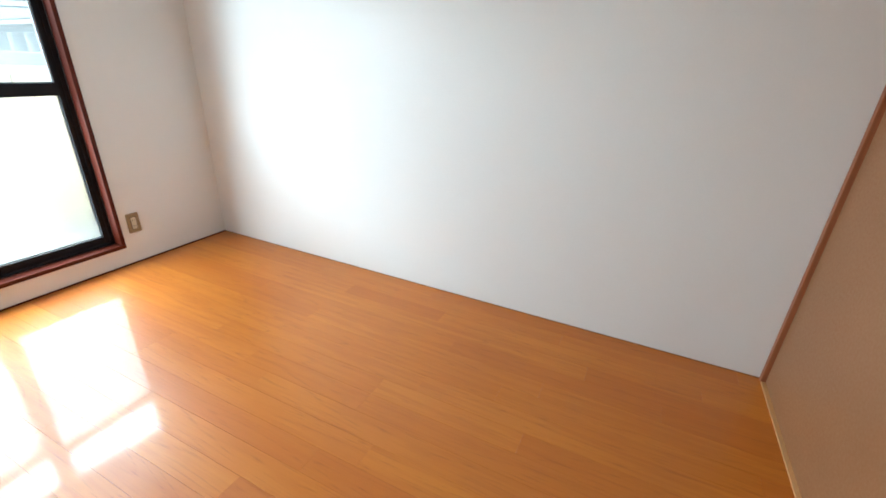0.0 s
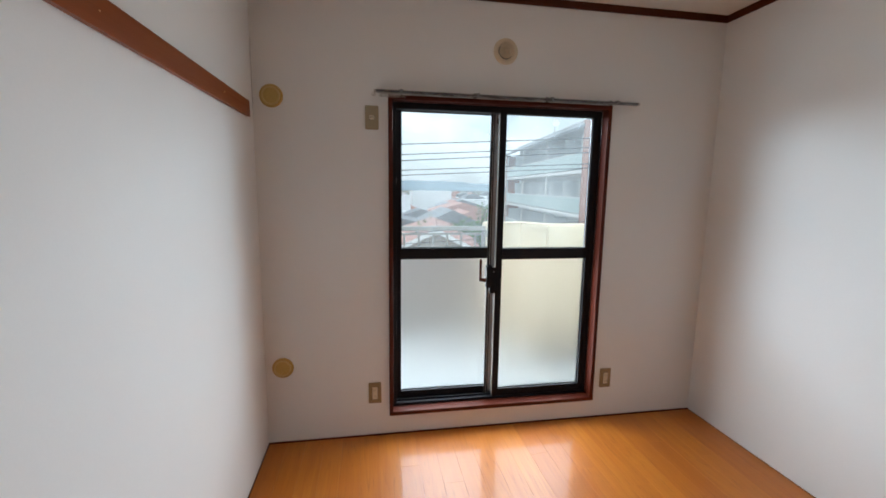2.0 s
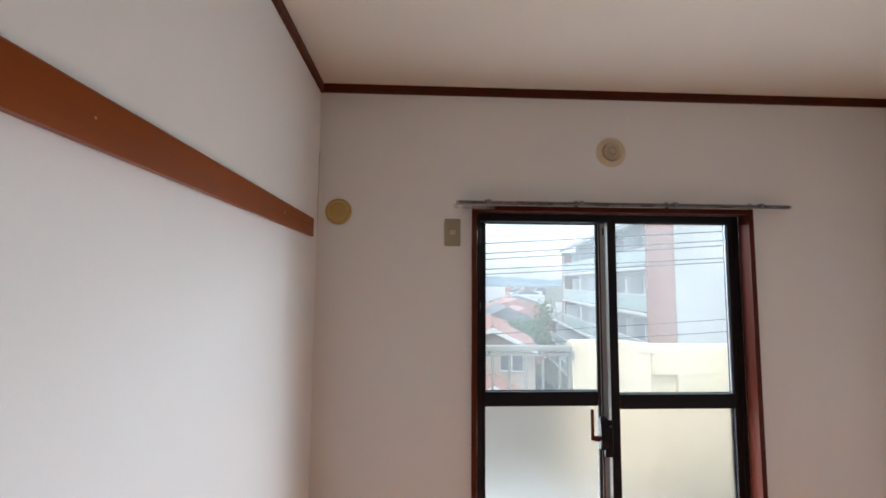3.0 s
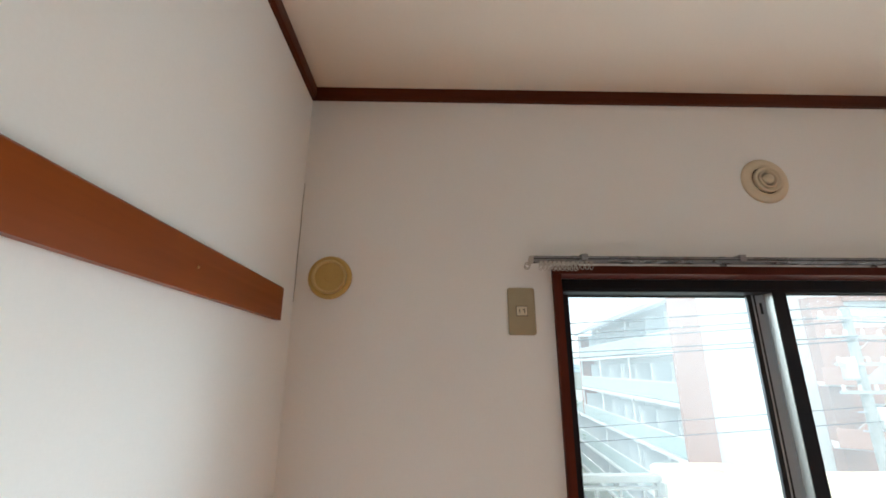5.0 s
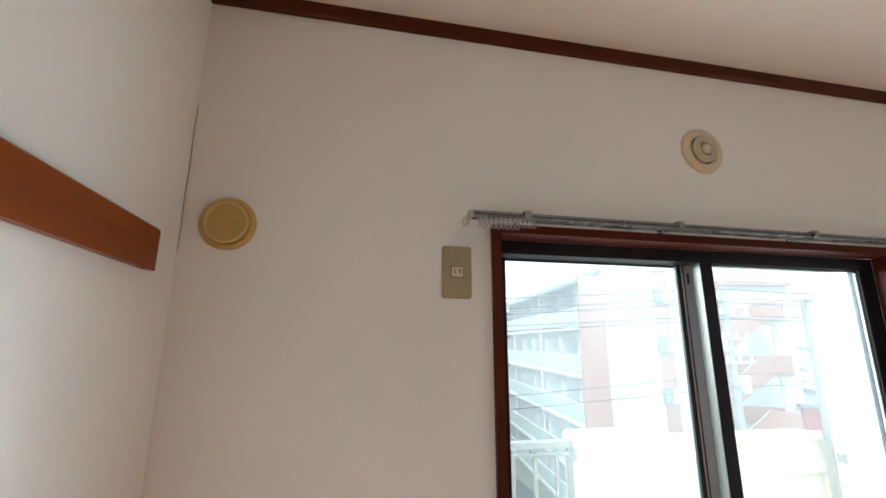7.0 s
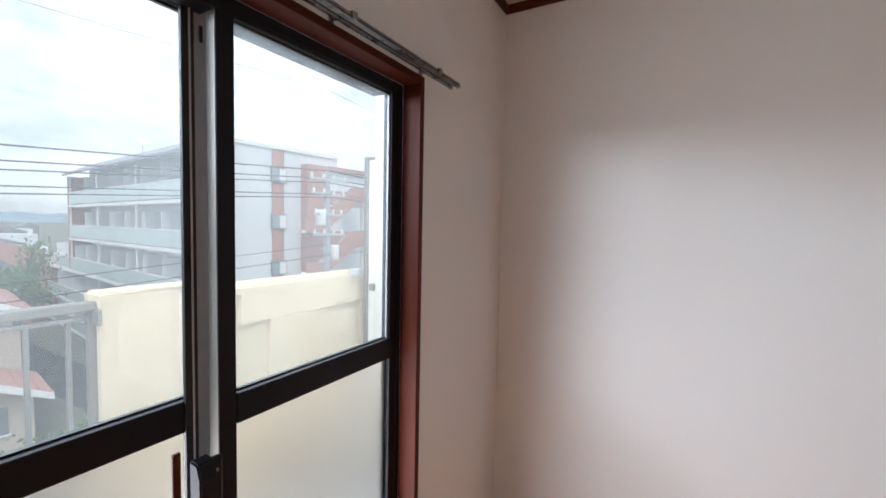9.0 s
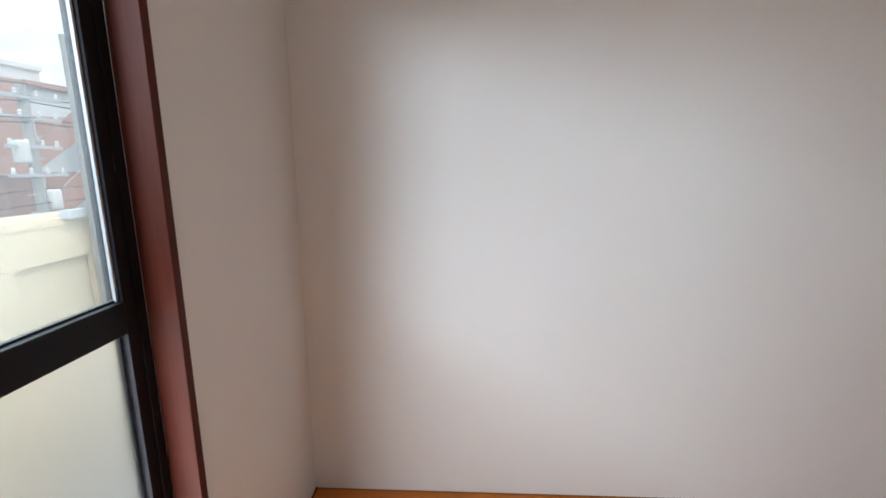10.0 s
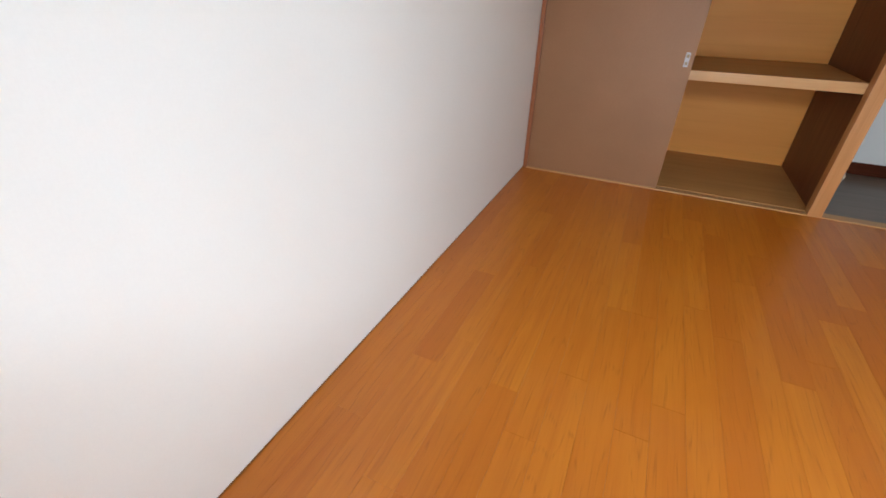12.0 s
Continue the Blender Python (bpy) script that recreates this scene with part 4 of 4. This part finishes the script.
def outside_stairs():
    """Zigzag flights with solid red-brown parapets beside the apartment building."""
    ob = thing("outside_staircase", (22.6, 17.5, GROUND), -39.5)
    G = -GROUND
    for k in range(4):
        z = G + 3.83 - 2.81 * k
        bm = prism(bmesh.new(), [(-1.15, 0, z), (0.1, 0, z), (0.1, 0, z - 1.05), (-0.75, 0, z - 1.05), (-2.9, 0, z - 2.95), (-4.0, 0, z - 2.95), (-4.0, 0, z - 2.1), (-3.2, 0, z - 2.1)], (0, 0.15, 0))
        part("flight_parapet", bm, M["brown"], ob, "red-brown stair parapet", local=True)
        part("coping", prism(bmesh.new(), [(-1.18, -0.03, z), (-1.12, -0.03, z + 0.06), (-3.15, -0.03, z - 2.02), (-3.22, -0.03, z - 2.1)], (0, 0.2, 0)), M["slab"], ob, local=True)
        part("landing", boxes((-1.2, 0.1, 0.15, 2.6, z - 1.2, z - 1.05)), M["slab"], ob, local=True)
        part("landing", boxes((-4.2, -2.9, 0.15, 2.6, z - 3.0, z - 2.85)), M["slab"], ob, local=True)
        part("back_wall", boxes((-4.2, 0.1, 2.5, 2.6, z - 1.05, z - 0.1)), M["brown"], ob, local=True)
    part("column", boxes((-0.15, 0.1, 2.2, 2.5, 0, G + 2.7)), M["slab"], ob, local=True)
    part("column", boxes((-4.2, -3.95, 2.2, 2.5, 0, G + 2.0)), M["slab"], ob, local=True)
    return tagged(ob, "red-brown zigzag outside staircase with white copings", "staircase")


outside_stairs()


def house(at, turn, w, d, eave, ridge, roof, label, wall="housewall", storeys=(1.0, 3.6)):
    """A gabled two-storey house; local x across the gable that faces -y."""
    ob = thing("house", (at[0], at[1], GROUND), turn)
    h = w / 2
    bm = prism(bmesh.new(), [(-h, 0, 0), (h, 0, 0), (h, 0, eave), (0, 0, ridge - 0.25), (-h, 0, eave)], (0, d, 0))
    part("wall", bm, M[wall], ob, local=True)
    o, s = 0.55, (ridge - eave) / h
    for sg in (-1, 1):
        e = (h + o) * sg
        bm = prism(bmesh.new(), [(0, -o, ridge - 0.12), (0, -o, ridge + 0.06), (e, -o, eave - o * s + 0.10), (e, -o, eave - o * s - 0.08)], (0, d + 2 * o, 0))
        r = part("roof", bm, M[roof], ob, local=True)
        # courses of tiles
        n = int((h + o) / 0.30)
        bm = bmesh.new()
        for k in range(n):
            x = sg * (0.10 + k * 0.30)
            z = ridge + 0.06 - abs(x) * (ridge - eave + o * s - 0.04) / (h + o)
            x2 = sg * (abs(x) + 0.06)
            prism(bm, [(x, -o, z - 0.05), (x, -o, z + 0.035), (x2, -o, z + 0.02), (x2, -o, z - 0.07)], (0, d + 2 * o, 0))
        part("tile_course", bm, M[roof], r, local=True)
        part("bargeboard", prism(bmesh.new(), [(0, -o - 0.06, ridge - 0.30), (0, -o - 0.06, ridge + 0.04), (e, -o - 0.06, eave - o * s + 0.08), (e, -o - 0.06, eave - o * s - 0.20)], (0, 0.06, 0)), M["slab"], ob, "white bargeboard", local=True)
    part("ridge_cap", prism(bmesh.new(), [(-0.18, -o, ridge), (0, -o, ridge + 0.2), (0.18, -o, ridge)], (0, d + 2 * o, 0)), M[roof], ob, local=True)
    for z in storeys:
        for x in (-h * 0.45, h * 0.45):
            wd = part("window", boxes((x - 0.7, x + 0.7, -0.08, 0.02, z, z + 1.1)), M["darkwin"], ob, local=True)
            part("window_frame", boxes((x - 0.03, x + 0.03, -0.11, -0.06, z, z + 1.1), (x - 0.75, x + 0.75, -0.11, -0.06, z - 0.06, z)), M["slab"], wd, local=True)
    return tagged(ob, label, "house", "houses below")


house((5.0, 26.0), -8, 5.5, 8.0, 5.88, 7.27, "roofred", "cream two-storey house with a weathered red tile gable", storeys=(1.0, 4.5))
house((4.65, 23.2), -8, 5.4, 2.7, 2.85, 4.23, "roofred", "low cream annexe with a red tile gable before a house", storeys=(1.2,))
house((-4.0, 22.0), 12, 7.5, 8.0, 5.0, 6.4, "roofgrey", "cream house with a grey tile roof")
house((-2.0, 38.0), 4, 8.0, 8.0, 5.0, 6.6, "roofgrey", "pale house with a grey tile roof", "bldg")
house((7.6, 42.0), -4, 7.5, 8.0, 5.0, 6.3, "roofred", "cream house with a red tile roof, farther off")
house((31.0, 24.0), -30, 9.0, 8.0, 6.0, 7.6, "roofgrey", "pale house behind the staircase", "bldg")
house((36.0, 34.0), -20, 10.0, 8.0, 6.4, 8.2, "roofgrey", "grey-roofed house farther off", "bldg")
gt = thing("red_shed", (27.0, 19.5, GROUND), -35)
part("wall", boxes((-1.1, 1.1, 0, 2.0, 0, 6.6), bevel=0.03), M["gate"], gt, local=True)
part("roof", boxes((-1.3, 1.3, -0.2, 2.2, 6.6, 6.8)), M["roofgrey"], gt, local=True)
part("sheet", prism(bmesh.new(), [(-3.9, -0.4, 5.2), (-1.6, -0.4, 5.2), (-2.6, -0.4, 6.2)], (0, 1.6, 0)), M["blue"], gt, "blue tarpaulin over a low roof", local=True)
tagged(gt, "small red-walled building beyond the staircase", "shed")

# the town farther off: low roofs, past counting
rng = random.Random(5)
for nm, roofm in (("town_houses", "roofgrey"), ("town_houses", "roofred"), ("town_houses", "bldg")):
    bm = bmesh.new()
    for k in range(150):
        dist = 50 + 420 * rng.random() ** 1.4
        a = radians(rng.uniform(-34, 16) if k % 5 else rng.uniform(48, 66))
        if a > radians(40):
            dist += 10
        x, y = dist * math.sin(a), dist * math.cos(a)
        w, d, e = rng.uniform(6, 12), rng.uniform(6, 10), rng.uniform(3.2, 6.2)
        if roofm == "bldg":
            box(bm, x - w / 2, x + w / 2, y, y + d, GROUND, GROUND + e + (3 if k % 9 == 0 else 0))
            continue
        r = e + rng.uniform(1.2, 2.2)
        prism(bm, [(x - w / 2, y, GROUND), (x + w / 2, y, GROUND), (x + w / 2, y, GROUND + e), (x, y, GROUND + r), (x - w / 2, y, GROUND + e)], (0, d, 0))
    tagged(part(nm, bm, M[roofm]), "low roofs of the town reaching to the hills", "houses", kind="stuff")


def tree(at, height, spread, seed, label, base=GROUND):
    """A tapered trunk with limbs and a crown of many small leaf clumps."""
    ob = thing("tree", (at[0], at[1], base))
    rr = random.Random(seed)
    x, y = at
    bm = bmesh.new()
    fork = base + height * 0.42
    for a, b, ra, rb in (((x, y, base), (x + 0.1, y, fork), 0.045 * height * 0.5, 0.03 * height * 0.5),):
        rings = []
        for p, r in ((a, ra), (((a[0] + b[0]) / 2 + 0.05, y + 0.05, (a[2] + b[2]) / 2), (ra + rb) / 2), (b, rb)):
            rings.append([bm.verts.new((p[0] + r * math.cos(k * math.pi / 4), p[1] + r * math.sin(k * math.pi / 4), p[2])) for k in range(8)])
        for p, q in zip(rings, rings[1:]):
            for k in range(8):
                bm.faces.new((p[k], p[(k + 1) % 8], q[(k + 1) % 8], q[k]))
    tips = []
    for k in range(9):
        a = k * 2.4 + rr.random()
        reach = spread * rr.uniform(0.45, 0.95)
        tip = Vector((x + reach * math.cos(a), y + reach * math.sin(a), base + height * rr.uniform(0.55, 0.95)))
        mid = Vector((x, y, fork)).lerp(tip, 0.5) + Vector((0, 0, 0.25))
        tube(bm, [(x + 0.05, y, fork - 0.1), mid, tip], 0.05, 5)
        tips += [tip, mid.lerp(tip, 0.5)]
    part("trunk", bm, M["bark"], ob)
    bm = bmesh.new()
    for k in range(2600):
        c = rr.choice(tips)
        g = Vector((rr.gauss(0, 1), rr.gauss(0, 1), rr.gauss(0, 0.75))) * spread * 0.24
        p = c + g
        s = rr.uniform(0.10, 0.24) * spread * 0.42
        u = Vector((rr.gauss(0, 1), rr.gauss(0, 1), rr.gauss(0, 1))).normalized()
        w = u.cross(Vector((rr.gauss(0, 1), rr.gauss(0, 1), rr.gauss(0, 1)))).normalized()
        vs = [bm.verts.new(p + s * q) for q in (u, w * 0.5, -u, -w * 0.5)]
        bm.faces.new(vs)
    part("crown", bm, M["leaves"], ob)
    return tagged(ob, label, "tree")


tree((10.3, 36.0), 8.7, 1.7, 1, "broad green tree beside the apartment building")
tree((7.7, 37.5), 7.3, 2.3, 2, "green tree among the houses")
tree((5.6, 14.0), 4.3, 1.1, 3, "small green garden tree below the balcony")
tree((-6.5, 31.0), 7.0, 2.4, 4, "green garden tree between the houses")

# ---- power lines ----


def power_pole():
    x, y = 11.6, 10.2
    ob = thing("utility_pole", (x, y, GROUND))
    bm = lathe(bmesh.new(), [(0.17, GROUND), (0.14, -2.0), (0.11, 3.2), (0.09, 3.25)], (x, y, 0), "z", 14)
    part("pole", bm, M["pole"], ob, smooth=True)
    for z, half in ((2.95, 0.9), (2.45, 0.8), (1.75, 0.7), (1.05, 0.75)):
        arm = part("crossarm", boxes((x - half, x + half, y - 0.14, y - 0.06, z - 0.04, z + 0.04)), M["alu"], ob, "steel crossarm")
        for k in range(4):
            xx = x - half + 0.1 + k * (2 * half - 0.2) / 3
            part("insulator", lathe(bmesh.new(), [(0.03, 0), (0.055, 0.03), (0.03, 0.07), (0.05, 0.10), (0.02, 0.15)], (xx, y - 0.10, z + 0.04), "z", 10), M["slab"], arm, "white insulator")
    tr = part("transformer", lathe(bmesh.new(), [(0.15, 1.35), (0.17, 1.4), (0.17, 1.85), (0.15, 1.90)], (x - 0.32, y - 0.05, 0), "z", 18), M["slab"], ob, "pale grey transformer drum", smooth=True)
    part("transformer", lathe(bmesh.new(), [(0.15, 0.15), (0.17, 0.2), (0.17, 0.62), (0.15, 0.67)], (x + 0.30, y - 0.05, 0), "z", 18), M["slab"], ob, "pale grey transformer drum", smooth=True)
    for k in range(6):
        z = 0.1 + 0.45 * k
        part("step_bolt", boxes((x - 0.32, x + 0.32, y - 0.02, y + 0.02, z, z + 0.03)), M["alu"], ob)
    return tagged(ob, "concrete utility pole with crossarms and transformers", "utility pole")


power_pole()
for k, (za, zb, r) in enumerate(((2.62, 3.26, 0.018), (2.33, 3.00, 0.016), (2.16, 2.86, 0.016), (1.90, 2.46, 0.015), (1.75, 2.35, 0.015), (0.05, 0.70, 0.010), (-0.25, 0.35, 0.010), (5.26, 6.01, 0.007))):
    y = 10.06 + 0.05 * (k % 3)
    pts = []
    for j in range(41):
        u = j / 40
        x = -24.0 + 35.6 * u
        z = za + (zb - za) * (x - 0.0) / 11.6 - 0.28 * 4 * u * (1 - u) * 0.35
        pts.append((x, y, z))
    for j in range(1, 21):
        u = j / 20
        pts.append((11.6 + 30 * u, y + 4 * u, zb + 1.4 * u - 0.4 * 4 * u * (1 - u)))
    tagged(part("power_line", tube(bmesh.new(), pts, r, 5), M["wire"]), "black overhead cable across the street", "cable", "overhead cables")

# ---- floorboards, laid in staggered rows towards the window ----
ROWS, WB = 26, W / 26
lengths = (0.909, 0.606, 1.212)
shared = {}
for r in range(ROWS):
    y = 0.0
    k = (r * 5 + r // 3) % 7
    first = True
    while y > -L + 0.005:
        ln = lengths[(k + r) % 3]
        if first:
            ln = 0.30 + 0.1515 * ((r * 4) % 7)
            first = False
        ln = min(ln, y + L)
        key = round(ln, 3)
        if key not in shared:
            bm = bmesh.new()
            c, t0 = 0.0004, 0.0042
            lo = [bm.verts.new(p) for p in ((0.0002, -ln + 0.0002, -t0), (WB - 0.0002, -ln + 0.0002, -t0), (WB - 0.0002, -0.0002, -t0), (0.0002, -0.0002, -t0))]
            mid = [bm.verts.new((v.co.x, v.co.y, -c)) for v in lo]
            hi = [bm.verts.new((min(max(v.co.x, c), WB - c), min(max(v.co.y, -ln + c), -c), 0.0)) for v in lo]
            for a, b in ((lo, mid), (mid, hi)):
                for i in range(4):
                    bm.faces.new((a[i], a[(i + 1) % 4], b[(i + 1) % 4], b[i]))
            bm.faces.new(hi)
            bmesh.ops.recalc_face_normals(bm, faces=bm.faces)
            me = bpy.data.meshes.new("plank")
            bm.to_mesh(me)
            bm.free()
            me.materials.append(M["floor"])
            shared[key] = me
        ob = new("plank", shared[key])
        ob.parent = floor
        ob.location = (r * WB, y, 0.0)
        y -= ln
        k += 1
